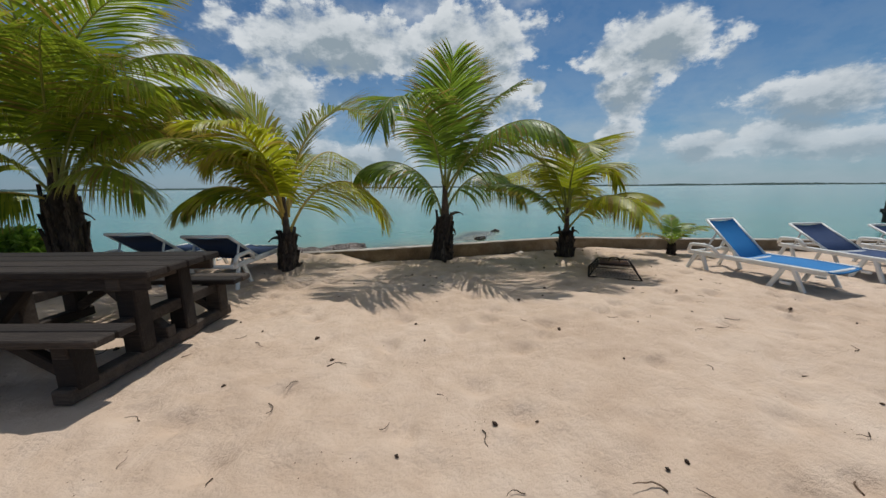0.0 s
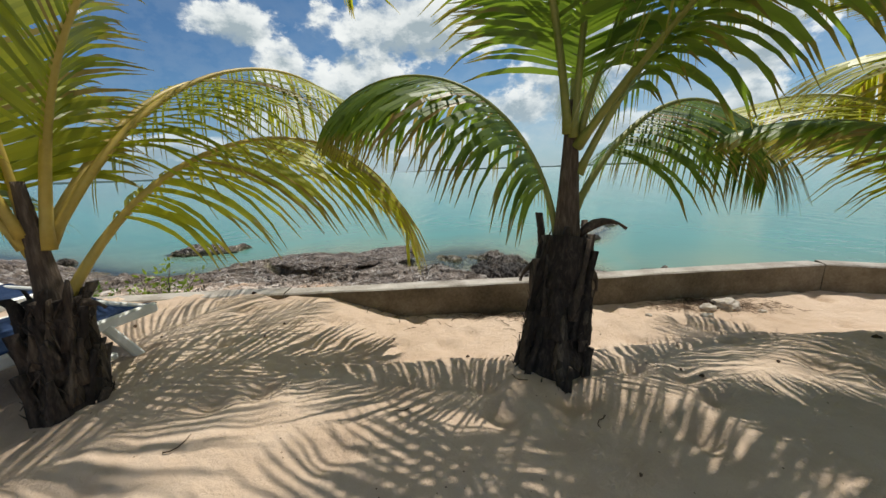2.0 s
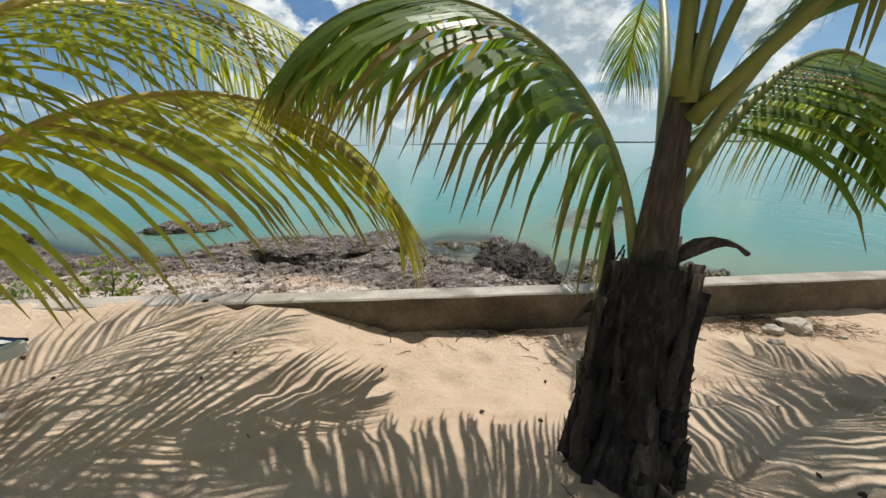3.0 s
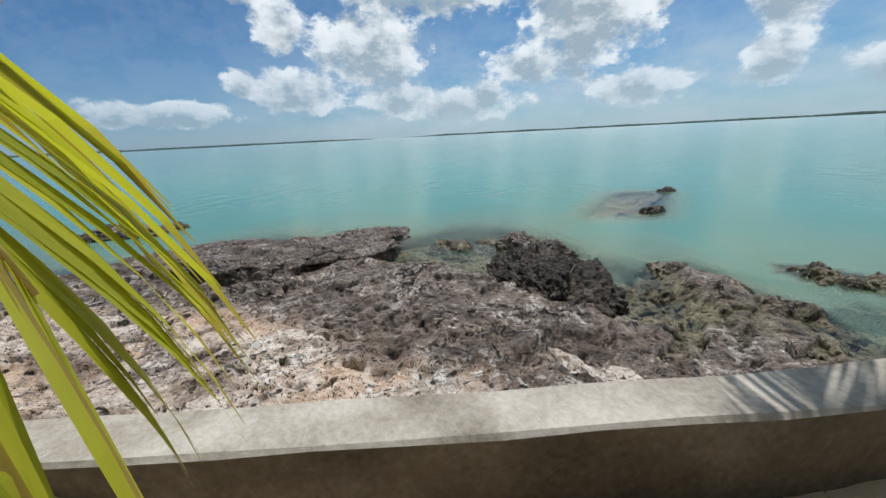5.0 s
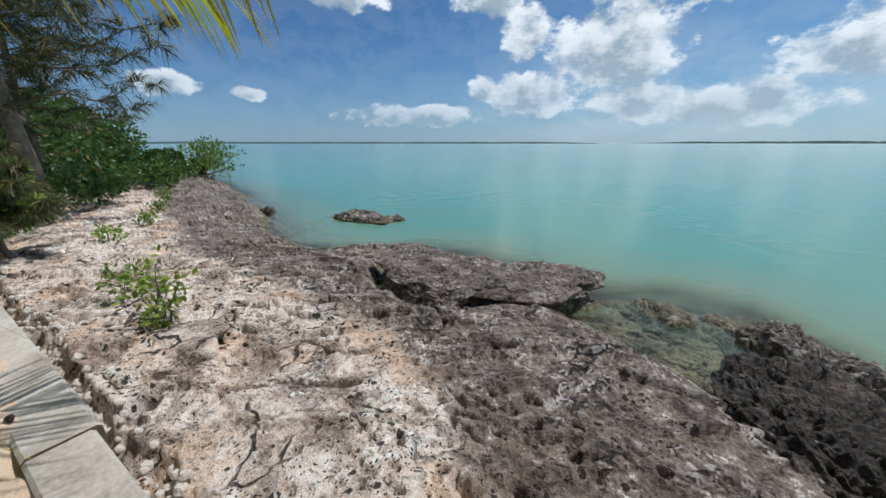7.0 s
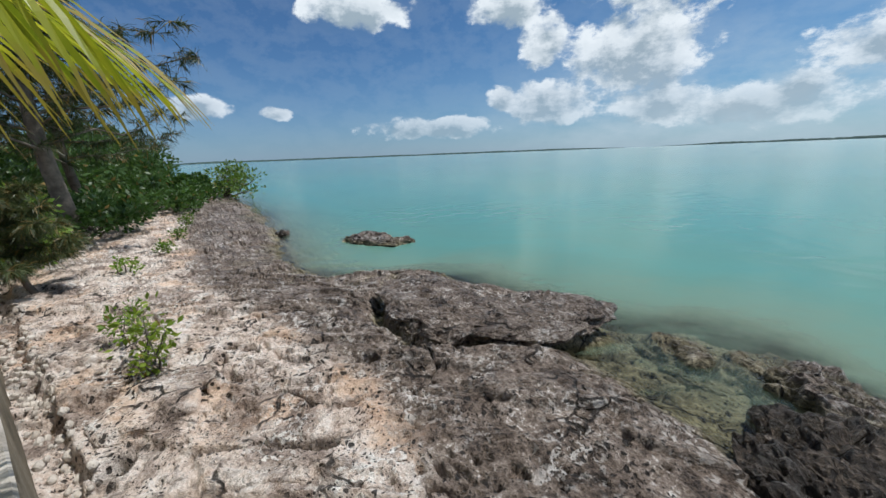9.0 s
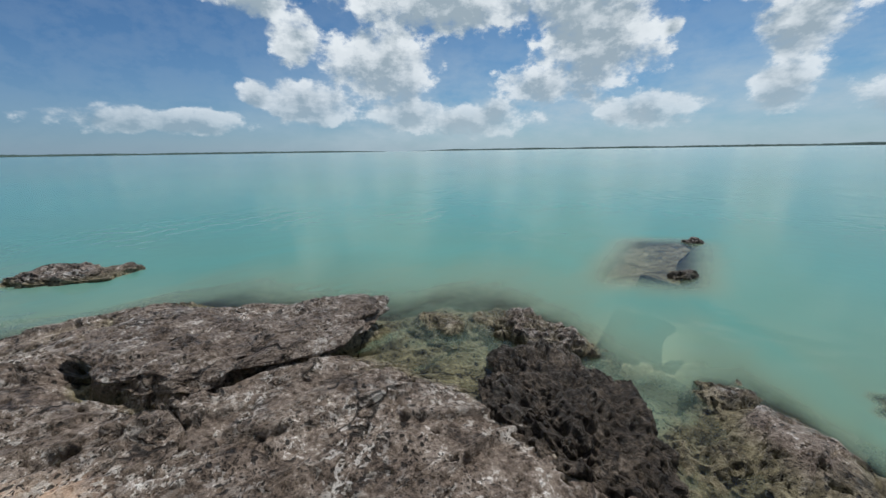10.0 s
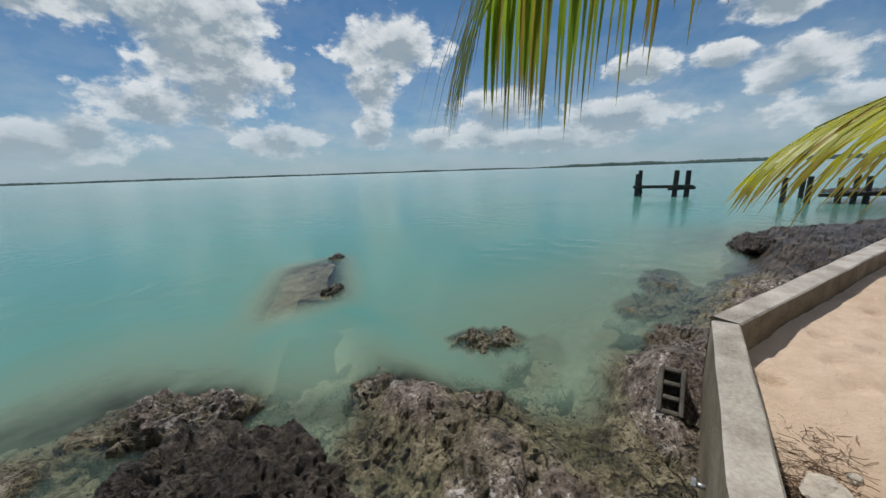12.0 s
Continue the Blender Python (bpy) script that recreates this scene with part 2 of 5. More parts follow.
def rock_material():
    """Eroded coral limestone: pale and pinkish when dry, brown to black where the sea wets it."""
    m, n = material("limestone")
    at = n.n("ShaderNodeNewGeometry").outputs["Position"]
    z = n.n("ShaderNodeSeparateXYZ", Vector=at).outputs[2]
    wet = n.n("ShaderNodeAttribute")
    wet.attribute_name = "wet"
    black = n.n("ShaderNodeAttribute")
    black.attribute_name = "black"
    big, mid, small = n.noise(at, 0.9, 4.0, 0.6), n.noise(at, 4.5, 7.0, 0.68, 0.6), n.noise(at, 36.0, 6.0, 0.7)
    grit = n.noise(at, 120.0, 3.0, 0.7)
    fac = n.math("ADD", n.math("MULTIPLY", mid, 0.46), n.math("ADD", n.math("MULTIPLY", small, 0.38), n.math("MULTIPLY", grit, 0.16)))
    dry = n.ramp(fac, [(0.38, (0.20, 0.142, 0.108)), (0.43, (0.50, 0.385, 0.31)), (0.49, (0.70, 0.575, 0.485)), (0.57, (0.83, 0.75, 0.68))])
    warm = n.ramp(n.noise(at, 1.5, 3.0, 0.5), [(0.50, 0.0), (0.58, 0.85)])
    pink = n.mix(warm, dry, n.mix(n.ramp(fac, [(0.38, 0.0), (0.60, 1.0)]), (0.50, 0.31, 0.20), (0.84, 0.64, 0.48)))
    film = n.ramp(n.math("ADD", n.noise(at, 2.1, 6.0, 0.66, 0.4), n.math("MULTIPLY", n.math("SUBTRACT", small, 0.5), 0.45)), [(0.50, 0.0), (0.55, 1.0)])
    pink = n.mix(n.math("MULTIPLY", film, 0.80), pink, n.ramp(fac, [(0.40, (0.06, 0.042, 0.032)), (0.50, (0.27, 0.20, 0.16)), (0.60, (0.54, 0.455, 0.39))]))   # grey-brown lichen film
    crust = n.math("MULTIPLY", n.ramp(n.noise(at, 17.0, 5.0, 0.68, 0.5), [(0.53, 0.0), (0.57, 1.0)]), n.ramp(n.noise(at, 1.7, 3.0, 0.6), [(0.50, 0.0), (0.62, 0.9)]))
    damp = n.ramp(fac, [(0.395, (0.022, 0.016, 0.012)), (0.46, (0.105, 0.076, 0.057)), (0.53, (0.235, 0.182, 0.144)), (0.570, (0.38, 0.315, 0.265)), (0.60, (0.80, 0.75, 0.70))])
    algae = n.ramp(fac, [(0.41, (0.030, 0.025, 0.014)), (0.50, (0.17, 0.142, 0.082)), (0.62, (0.44, 0.38, 0.25))])
    wetness_f = n.math("ADD", wet.outputs["Fac"], n.math("MULTIPLY", n.math("SUBTRACT", mid, 0.5), 1.1))
    w = n.ramp(wetness_f, [(0.30, 0.0), (0.62, 1.0)])
    col = n.mix(w, pink, damp)
    col = n.mix(n.math("MULTIPLY", crust, n.math("MULTIPLY_ADD", w, -0.35, 1.0)), col, (0.86, 0.81, 0.75))   # chalky bare spots
    under = n.ramp(n.math("ADD", n.math("MULTIPLY", n.math("SUBTRACT", -0.645, z), 5.0), n.math("MULTIPLY", big, 0.6)), [(0.25, 0.0), (0.6, 1.0)])
    silt = n.math("MULTIPLY", n.math("SUBTRACT", -0.80, z), 5.0, clamp=True)
    algae = n.mix(n.math("MULTIPLY", silt, 0.75), algae, (0.46, 0.44, 0.31))   # pale silt settled on the drowned rock
    col = n.mix(under, col, algae)
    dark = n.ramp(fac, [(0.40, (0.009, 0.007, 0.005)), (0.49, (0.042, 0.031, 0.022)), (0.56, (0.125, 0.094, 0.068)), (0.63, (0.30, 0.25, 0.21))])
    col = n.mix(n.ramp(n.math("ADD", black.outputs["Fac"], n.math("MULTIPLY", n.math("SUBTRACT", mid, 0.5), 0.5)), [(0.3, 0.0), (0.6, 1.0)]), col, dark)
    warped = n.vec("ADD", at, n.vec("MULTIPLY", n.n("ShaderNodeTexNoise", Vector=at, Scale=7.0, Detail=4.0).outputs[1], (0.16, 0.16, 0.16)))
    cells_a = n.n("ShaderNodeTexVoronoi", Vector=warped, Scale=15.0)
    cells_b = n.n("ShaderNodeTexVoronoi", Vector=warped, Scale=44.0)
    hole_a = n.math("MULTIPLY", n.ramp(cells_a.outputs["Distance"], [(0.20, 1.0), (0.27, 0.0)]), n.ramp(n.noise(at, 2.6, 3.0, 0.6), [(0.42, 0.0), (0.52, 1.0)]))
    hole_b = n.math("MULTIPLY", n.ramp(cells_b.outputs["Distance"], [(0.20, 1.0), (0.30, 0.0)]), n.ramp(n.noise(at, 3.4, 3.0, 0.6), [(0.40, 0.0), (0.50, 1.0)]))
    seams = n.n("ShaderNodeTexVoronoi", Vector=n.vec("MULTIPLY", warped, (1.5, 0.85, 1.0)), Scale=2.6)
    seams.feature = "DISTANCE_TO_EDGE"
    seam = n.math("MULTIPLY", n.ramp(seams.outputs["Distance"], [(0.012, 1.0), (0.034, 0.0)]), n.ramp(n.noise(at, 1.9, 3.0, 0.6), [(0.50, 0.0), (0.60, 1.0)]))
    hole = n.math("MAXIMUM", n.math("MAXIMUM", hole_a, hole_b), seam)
    col = n.mix(n.math("MULTIPLY", hole, 0.93), col, (0.020, 0.016, 0.013))   # shade inside the holes and seams, painted near black
    h = n.math("SUBTRACT", n.math("ADD", n.math("MULTIPLY", small, 1.0), n.math("MULTIPLY", grit, 0.25)), n.math("MULTIPLY", hole, 0.9))
    b = n.n("ShaderNodeBump", Height=h, Strength=1.0, Distance=0.030)
    rough = n.math("MULTIPLY_ADD", w, -0.56, 0.92)
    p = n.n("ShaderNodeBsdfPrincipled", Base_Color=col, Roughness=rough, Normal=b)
    p.inputs["Specular IOR Level"].default_value = 0.35
    return finish(m, n, p)


def water_material():
    """Clear in the shallows, turquoise where the depth hides the bottom."""
    m, n = material("sea_water")
    at = n.n("ShaderNodeTexCoord").outputs["Object"]
    deep = n.n("ShaderNodeAttribute")
    deep.attribute_name = "depth"
    depth = deep.outputs["Fac"]
    murk = n.math("SUBTRACT", 1.0, n.math("POWER", 2.718, n.math("MULTIPLY", n.math("MAXIMUM", n.math("SUBTRACT", depth, 0.07), 0.0), -2.3)), clamp=True)
    patch = n.noise(n.vec("MULTIPLY", at, (0.05, 0.09, 1.0)), 1.0, 3.0, 0.5)
    tone = n.math("ADD", n.math("MULTIPLY", depth, 0.25), n.math("MULTIPLY", n.math("SUBTRACT", patch, 0.5), 0.35))
    col = n.ramp(tone, [(0.05, (0.20, 0.285, 0.20)), (0.20, (0.105, 0.245, 0.20)), (0.45, (0.050, 0.27, 0.26)), (0.8, (0.037, 0.295, 0.318)), (1.0, (0.035, 0.29, 0.36))])
    ripple = n.n("ShaderNodeTexWave", Vector=n.vec("MULTIPLY", at, (0.35, 1.0, 1.0)), Scale=1.1, Distortion=9.0, Detail=3.0)
    where = n.ramp(n.noise(at, 0.22, 2.0, 0.5), [(0.48, 0.0), (0.62, 1.0)])
    h = n.math("ADD", n.math("MULTIPLY", n.math("MULTIPLY", ripple.outputs["Fac"], where), 0.6), n.math("MULTIPLY", n.noise(at, 4.0, 3.0, 0.5), 0.35))
    b = n.n("ShaderNodeBump", Height=h, Strength=0.5, Distance=0.03)
    body = n.n("ShaderNodeBsdfDiffuse", Color=col)
    clear = n.n("ShaderNodeBsdfTransparent", Color=(0.90, 0.93, 0.88, 1))
    inner = n.n("ShaderNodeMixShader", i0=murk, i1=clear, i2=body)
    gloss = n.n("ShaderNodeBsdfGlossy", Color=(1, 1, 1, 1), Roughness=0.16, Normal=b)
    fres = n.n("ShaderNodeFresnel", IOR=1.33, Normal=b)
    mix = n.n("ShaderNodeMixShader", i0=n.math("MULTIPLY", fres, 0.75), i1=inner, i2=gloss)
    return finish(m, n, mix)


def leaf_material(name, low, high, dead=(0.30, 0.19, 0.07), dead_share=0.06, glow=0.45):
    m, n = material(name)
    rnd = n.n("ShaderNodeNewGeometry").outputs["Random Per Island"]
    obj = n.n("ShaderNodeObjectInfo").outputs["Random"]
    at = n.n("ShaderNodeTexCoord").outputs["Object"]
    f = n.math("ADD", n.math("MULTIPLY", rnd, 0.45), n.math("ADD", n.math("MULTIPLY", obj, 0.40), n.math("MULTIPLY", n.noise(at, 5.0, 2.0, 0.5), 0.3)))
    col = n.ramp(f, [(0.2, low), (0.85, high)])
    along = n.n("ShaderNodeAttribute")
    along.attribute_name = "along"
    tip = n.ramp(n.math("ADD", along.outputs["Fac"], n.math("MULTIPLY", n.noise(at, 9.0, 2.0, 0.5), 0.35)), [(0.94, 0.0), (1.0, 0.55)])
    old = n.math("LESS_THAN", n.math("FRACT", n.math("MULTIPLY", rnd, 7.31)), dead_share)
    col = n.mix(n.math("MAXIMUM", tip, n.math("MULTIPLY", old, 0.75)), col, dead)
    p = n.n("ShaderNodeBsdfPrincipled", Base_Color=col, Roughness=0.42)
    p.inputs["Specular IOR Level"].default_value = 0.34
    t = n.n("ShaderNodeBsdfTranslucent", Color=n.mix(0.45, col, n.mix(1.0, col, (2.0, 2.0, 0.9), "MULTIPLY")))
    return finish(m, n, n.n("ShaderNodeMixShader", i0=glow, i1=p, i2=t))


SAND = sand_material()
ROCK = rock_material()
WATER = water_material()
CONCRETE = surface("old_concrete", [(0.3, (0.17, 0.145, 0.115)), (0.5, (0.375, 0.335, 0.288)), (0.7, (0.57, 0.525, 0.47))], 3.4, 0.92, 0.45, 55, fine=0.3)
STAINED_SHADED = surface("stained_shaded_concrete", [(0.3, (0.06, 0.047, 0.028)), (0.5, (0.15, 0.12, 0.078)), (0.72, (0.28, 0.24, 0.175))], 2.6, 0.95, 0.5, 45, fine=0.3)
BARK = surface("palm_bark", [(0.3, (0.011, 0.008, 0.007)), (0.5, (0.036, 0.026, 0.020)), (0.7, (0.12, 0.09, 0.068))], 5, 0.95, 0.9, 60, stretch=(1, 1, 0.25), fine=0.5)
HUSK = surface("palm_sheath", [(0.3, (0.026, 0.018, 0.012)), (0.5, (0.078, 0.055, 0.038)), (0.7, (0.20, 0.155, 0.11))], 6, 0.9, 0.8, 90, stretch=(1, 1, 0.15), fine=0.5)
STEM_GREEN = surface("frond_stalk_green", [(0.3, (0.13, 0.17, 0.03)), (0.6, (0.30, 0.30, 0.07)), (0.8, (0.38, 0.31, 0.12))], 4, 0.5, 0.2, 60, spec=0.5)
STEM_YELLOW = surface("frond_stalk_yellow", [(0.3, (0.35, 0.25, 0.04)), (0.6, (0.50, 0.37, 0.08))], 4, 0.5, 0.2, 60, spec=0.5)
LEAF_GREEN = leaf_material("palm_leaf_green", (0.06, 0.115, 0.015), (0.22, 0.31, 0.04))
LEAF_LIGHT = leaf_material("palm_leaf_light", (0.10, 0.16, 0.014), (0.31, 0.36, 0.04), glow=0.46)
LEAF_YELLOW = leaf_material("palm_leaf_yellow", (0.115, 0.165, 0.012), (0.43, 0.43, 0.033), dead_share=0.07, glow=0.44)
LEAF_DRY = leaf_material("palm_leaf_dry", (0.16, 0.11, 0.03), (0.36, 0.26, 0.07), dead_share=0.3, glow=0.3)
LEAF_BUSH = leaf_material("bush_leaf", (0.06, 0.12, 0.016), (0.20, 0.32, 0.045), dead_share=0.02, glow=0.35)
LEAF_SEEDLING = leaf_material("seedling_leaf", (0.11, 0.17, 0.018), (0.32, 0.40, 0.06), dead_share=0.04, glow=0.4)
LEAF_MANGROVE = leaf_material("young_mangrove_leaf", (0.04, 0.08, 0.015), (0.14, 0.21, 0.035), dead_share=0.02, glow=0.35)
LEAF_DARK = leaf_material("mangrove_leaf", (0.022, 0.055, 0.014), (0.07, 0.13, 0.03), dead_share=0.02, glow=0.3)
NEEDLE = leaf_material("casuarina_needle", (0.028, 0.045, 0.014), (0.075, 0.095, 0.035), dead_share=0.12, glow=0.25)
TWIG = surface("grey_twig", [(0.3, (0.06, 0.05, 0.04)), (0.7, (0.2, 0.17, 0.14))], 9, 0.9, 0.4, 80)
DRIED = surface("dried_stick", [(0.3, (0.035, 0.022, 0.014)), (0.7, (0.16, 0.10, 0.06))], 9, 0.9, 0.4, 80, per="object")
TIMBER = surface("weathered_dark_timber", [(0.3, (0.009, 0.006, 0.005)), (0.5, (0.023, 0.016, 0.012)), (0.75, (0.085, 0.066, 0.052))], 3, 0.85, 0.6, 45, stretch=(0.25, 2.5, 2.5), fine=0.45, per="object")
PILE = surface("wet_timber_pile", [(0.3, (0.014, 0.013, 0.012)), (0.7, (0.08, 0.07, 0.062))], 3, 0.85, 0.5, 30, stretch=(2, 2, 0.3))
PLASTIC = surface("white_resin", [(0.3, (0.58, 0.57, 0.53)), (0.6, (0.78, 0.78, 0.75))], 3, 0.42, 0.08, 60, spec=0.5)
NAVY = surface("navy_sling_fabric", [(0.3, (0.010, 0.025, 0.075)), (0.7, (0.022, 0.055, 0.15))], 2, 0.75, 0.35, 260, fine=0.35)
BLUE = surface("bright_blue_sling_fabric", [(0.3, (0.003, 0.115, 0.33)), (0.7, (0.008, 0.18, 0.45))], 2, 0.7, 0.35, 260, fine=0.35)
GREY_CLOTH = surface("grey_sling_fabric", [(0.3, (0.10, 0.10, 0.10)), (0.7, (0.2, 0.2, 0.2))], 2, 0.8, 0.35, 260)
WIRE = surface("rusty_black_wire", [(0.3, (0.012, 0.010, 0.009)), (0.7, (0.06, 0.035, 0.022))], 8, 0.7, 0.3, 60, metal=0.3)
RUST = surface("rusted_sheet", [(0.3, (0.05, 0.022, 0.012)), (0.7, (0.17, 0.085, 0.045))], 6, 0.85, 0.5, 60)
STEEL = surface("dull_steel", [(0.3, (0.25, 0.25, 0.26)), (0.7, (0.48, 0.48, 0.48))], 8, 0.45, 0.2, 60, metal=0.8)
BLOCK = surface("dark_wet_concrete_block", [(0.3, (0.045, 0.038, 0.03)), (0.7, (0.24, 0.21, 0.17))], 6, 0.85, 0.7, 70)
CORAL = surface("bleached_coral_stone", [(0.3, (0.33, 0.28, 0.23)), (0.7, (0.62, 0.56, 0.49))], 7, 0.9, 0.9, 50)
WOODLAND = surface("far_mangrove", [(0.35, (0.024, 0.050, 0.046)), (0.65, (0.052, 0.088, 0.078))], 0.02, 0.95, 0.0, 0.2)
BOAT_WHITE = surface("boat_gelcoat", [(0.3, (0.7, 0.7, 0.7)), (0.7, (0.8, 0.8, 0.8))], 1, 0.3, 0.0, 20)

# ---- mesh helpers ----


def mesh_object(name, verts, faces, mat, parent=None, smooth=False, label="", attrs=None):
    me = bpy.data.meshes.new(name)
    me.from_pydata([tuple(v) for v in verts], [], faces)
    me.materials.append(mat)
    if smooth:
        me.shade_smooth()
    for key, values in (attrs or {}).items():
        me.attributes.new(key, "FLOAT", "POINT").data.foreach_set("value", np.asarray(values, dtype=np.float32))
    ob = new(name, me)
    if parent is not None:
        ob.parent = parent
    if label:
        ob["label"] = label
    return ob


def part(name, bm, mat, parent=None, label="", smooth=False):
    me = bpy.data.meshes.new(name)
    bm.to_mesh(me)
    bm.free()
    me.materials.append(mat)
    if smooth:
        me.shade_smooth()
    ob = new(name, me)
    if parent is not None:
        ob.parent = parent
    if label:
        ob["label"] = label
    return ob


def box_bm(size, at=(0, 0, 0), turn=None, bevel=0.006, bm=None):
    """A bevelled box; turn is a rotation matrix."""
    bm = bm or bmesh.new()
    m = Matrix.Translation(at) @ (turn.to_4x4() if turn else Matrix()) @ Matrix.Diagonal((*size, 1))
    made = bmesh.ops.create_cube(bm, size=1.0, matrix=m)
    if bevel:
        edges = {e for v in made["verts"] for e in v.link_edges}
        bmesh.ops.bevel(bm, geom=list(edges), offset=bevel, segments=1, affect="EDGES")
    return bm


def beam_bm(a, b, w, h, bevel=0.006, bm=None):
    """A squared timber from a to b."""
    a, b = Vector(a), Vector(b)
    turn = (b - a).to_track_quat("X", "Z").to_matrix()
    return box_bm(((b - a).length, w, h), (a + b) / 2, turn, bevel, bm)


def tube(points, radii, sides=8, caps=True):
    """Vertices and faces of a tapered tube along points."""
    verts, faces = [], []
    pts = [Vector(p) for p in points]
    side = None
    for i, p in enumerate(pts):
        d = (pts[min(i + 1, len(pts) - 1)] - pts[max(i - 1, 0)]).normalized()
        if side is None:
            side = d.orthogonal().normalized()
        side = (side - d * side.dot(d)).normalized()
        up = d.cross(side)
        for k in range(sides):
            a = 2 * math.pi * k / sides
            verts.append(p + (side * math.cos(a) + up * math.sin(a)) * radii[i])
    for i in range(len(pts) - 1):
        for k in range(sides):
            a, b = i * sides + k, i * sides + (k + 1) % sides
            faces.append((a, b, b + sides, a + sides))
    if caps:
        faces.append(tuple(range(sides - 1, -1, -1)))
        faces.append(tuple(range((len(pts) - 1) * sides, len(pts) * sides)))
    return verts, faces


def joined(pieces):
    verts, faces = [], []
    for v, f in pieces:
        o = len(verts)
        verts += list(v)
        faces += [tuple(i + o for i in face) for face in f]
    return verts, faces


# ---- noise on arrays ----


def lattice(ix, iy, seed):
    h = (ix.astype(np.int64) * 374761393 + iy.astype(np.int64) * 668265263 + seed * 974634777) & 0xFFFFFFFF
    h = ((h ^ (h >> 13)) * 1274126177) & 0xFFFFFFFF
    h = ((h ^ (h >> 15)) * 2246822519) & 0xFFFFFFFF
    return ((h ^ (h >> 16)) & 0xFFFFFF) / float(0xFFFFFF)


def value_noise(x, y, seed=0):
    ix, iy = np.floor(x), np.floor(y)
    fx, fy = x - ix, y - iy
    fx, fy = fx * fx * (3 - 2 * fx), fy * fy * (3 - 2 * fy)
    a, b = lattice(ix, iy, seed), lattice(ix + 1, iy, seed)
    c, d = lattice(ix, iy + 1, seed), lattice(ix + 1, iy + 1, seed)
    return (a * (1 - fx) + b * fx) * (1 - fy) + (c * (1 - fx) + d * fx) * fy


def fbm(x, y, octaves=5, seed=0, gain=0.5):
    total, amp, norm = np.zeros_like(x), 1.0, 0.0
    for k in range(octaves):
        total += amp * value_noise(x * 2 ** k + 17.3 * k, y * 2 ** k - 9.1 * k, seed + k)
        norm += amp
        amp *= gain
    return total / norm - 0.5


def cells(x, y, seed=0):
    """Distance to the nearest of scattered points, and that point's random value."""
    ix, iy = np.floor(x), np.floor(y)
    best, ident = np.full_like(x, 9.0), np.zeros_like(x)
    for dx in (-1, 0, 1):
        for dy in (-1, 0, 1):
            px = ix + dx + lattice(ix + dx, iy + dy, seed)
            py = iy + dy + lattice(ix + dx, iy + dy, seed + 5)
            d = np.hypot(px - x, py - y)
            near = d < best
            best = np.where(near, d, best)
            ident = np.where(near, lattice(ix + dx, iy + dy, seed + 9), ident)
    return best, ident


def step(a, b, v):
    t = np.clip((v - a) / (b - a), 0, 1)
    return t * t * (3 - 2 * t)


# ---- the lie of the land ----
SEA = -0.74
WALL_TOP = -0.03
WALL_X = [-40.0, -6.5, -3.4, -2.05, -0.9, 0.4, 1.25, 2.71, 16.0, 60.0]
WALL_IN = [1.0, 7.53, 8.385, 8.765, 9.075, 9.445, 9.735, 10.165, 8.1, 4.0]
WALL_WIDE = 0.172
EDGE_X = [-60, -30, -20, -12.4, -8.4, -6.2, -5.2, -4.9, -4.1, -3.1, -2.3, -1.8, -1.5, -0.7, 0.1, 0.4, 0.75, 1.3, 1.56, 1.86, 2.3, 2.9, 4.05, 5.5, 8.0, 10.4, 13.6, 20, 60]
EDGE_Y = [9, 12.5, 12.3, 12.0, 11.3, 10.95, 11.3, 12.0, 12.5, 12.65, 12.6, 12.75, 13.1, 13.2, 12.6, 12.05, 11.85, 11.95, 11.2, 10.75, 10.55, 10.9, 10.75, 10.9, 10.9, 11.5, 9.95, 8.6, 5]


def wall_inner(x):
    return np.interp(x, WALL_X, WALL_IN)


def sand_z(x, y):
    d = wall_inner(x) - y
    foot = np.interp(x, [-2.3, -1.5, -0.95, 0.0, 2.7, 3.6], [-0.04, -0.07, -0.27, -0.29, -0.28, -0.24])
    z = foot * (1 - step(0.6, 1.4, d))
    z = z + 0.05 * np.exp(-((x + 1.8) ** 2 + (y - 7.5) ** 2) / 0.8) - 0.05 * step(2.5, 4.0, x) * step(-0.2, 1.2, d)
    z = z + 0.035 * np.exp(-((x - 1.4) ** 2 + (y - 9.15) ** 2) / 0.06)
    near = step(9.0, 5.0, np.hypot(x, y - 6))
    z = z + near * (0.05 * fbm(x * 0.9, y * 0.9, 3, 3) + 0.046 * fbm(x * 3.8, y * 3.8, 4, 11) + 0.024 * fbm(x * 10.5, y * 10.5, 3, 12))
    dent, ident = cells(x * 2.6, y * 2.6, 21)
    z = z - near * 0.042 * np.where(ident > 0.40, 1 - step(0.0, 0.30, dent), 0)
    return z


# single sinks and slots in the shelf: x, y, half length, half width, depth
SINKS = [(-3.52, 9.66, 0.10, 0.055, 0.16), (-3.37, 9.80, 0.09, 0.05, 0.16), (-2.70, 10.46, 0.12, 0.09, 0.09), (-3.94, 10.95, 0.13, 0.07, 0.13),
         (-2.14, 9.89, 0.13, 0.035, 0.12), (-2.30, 9.70, 0.16, 0.022, 0.07), (-2.46, 9.45, 0.16, 0.020, 0.06), (-3.05, 10.05, 0.20, 0.030, 0.06),
         (-2.74, 9.02, 0.10, 0.10, 0.12), (-0.75, 9.62, 0.07, 0.05, 0.10), (-1.25, 9.75, 0.06, 0.03, 0.08), (-4.6, 9.9, 0.14, 0.06, 0.12)]


def ledge_y(x):
    return np.interp(x, [-4.6, -3.9, -3.4, -2.65, -2.35, -1.95, -1.65], [11.9, 11.3, 11.0, 11.02, 11.6, 12.05, 12.45])


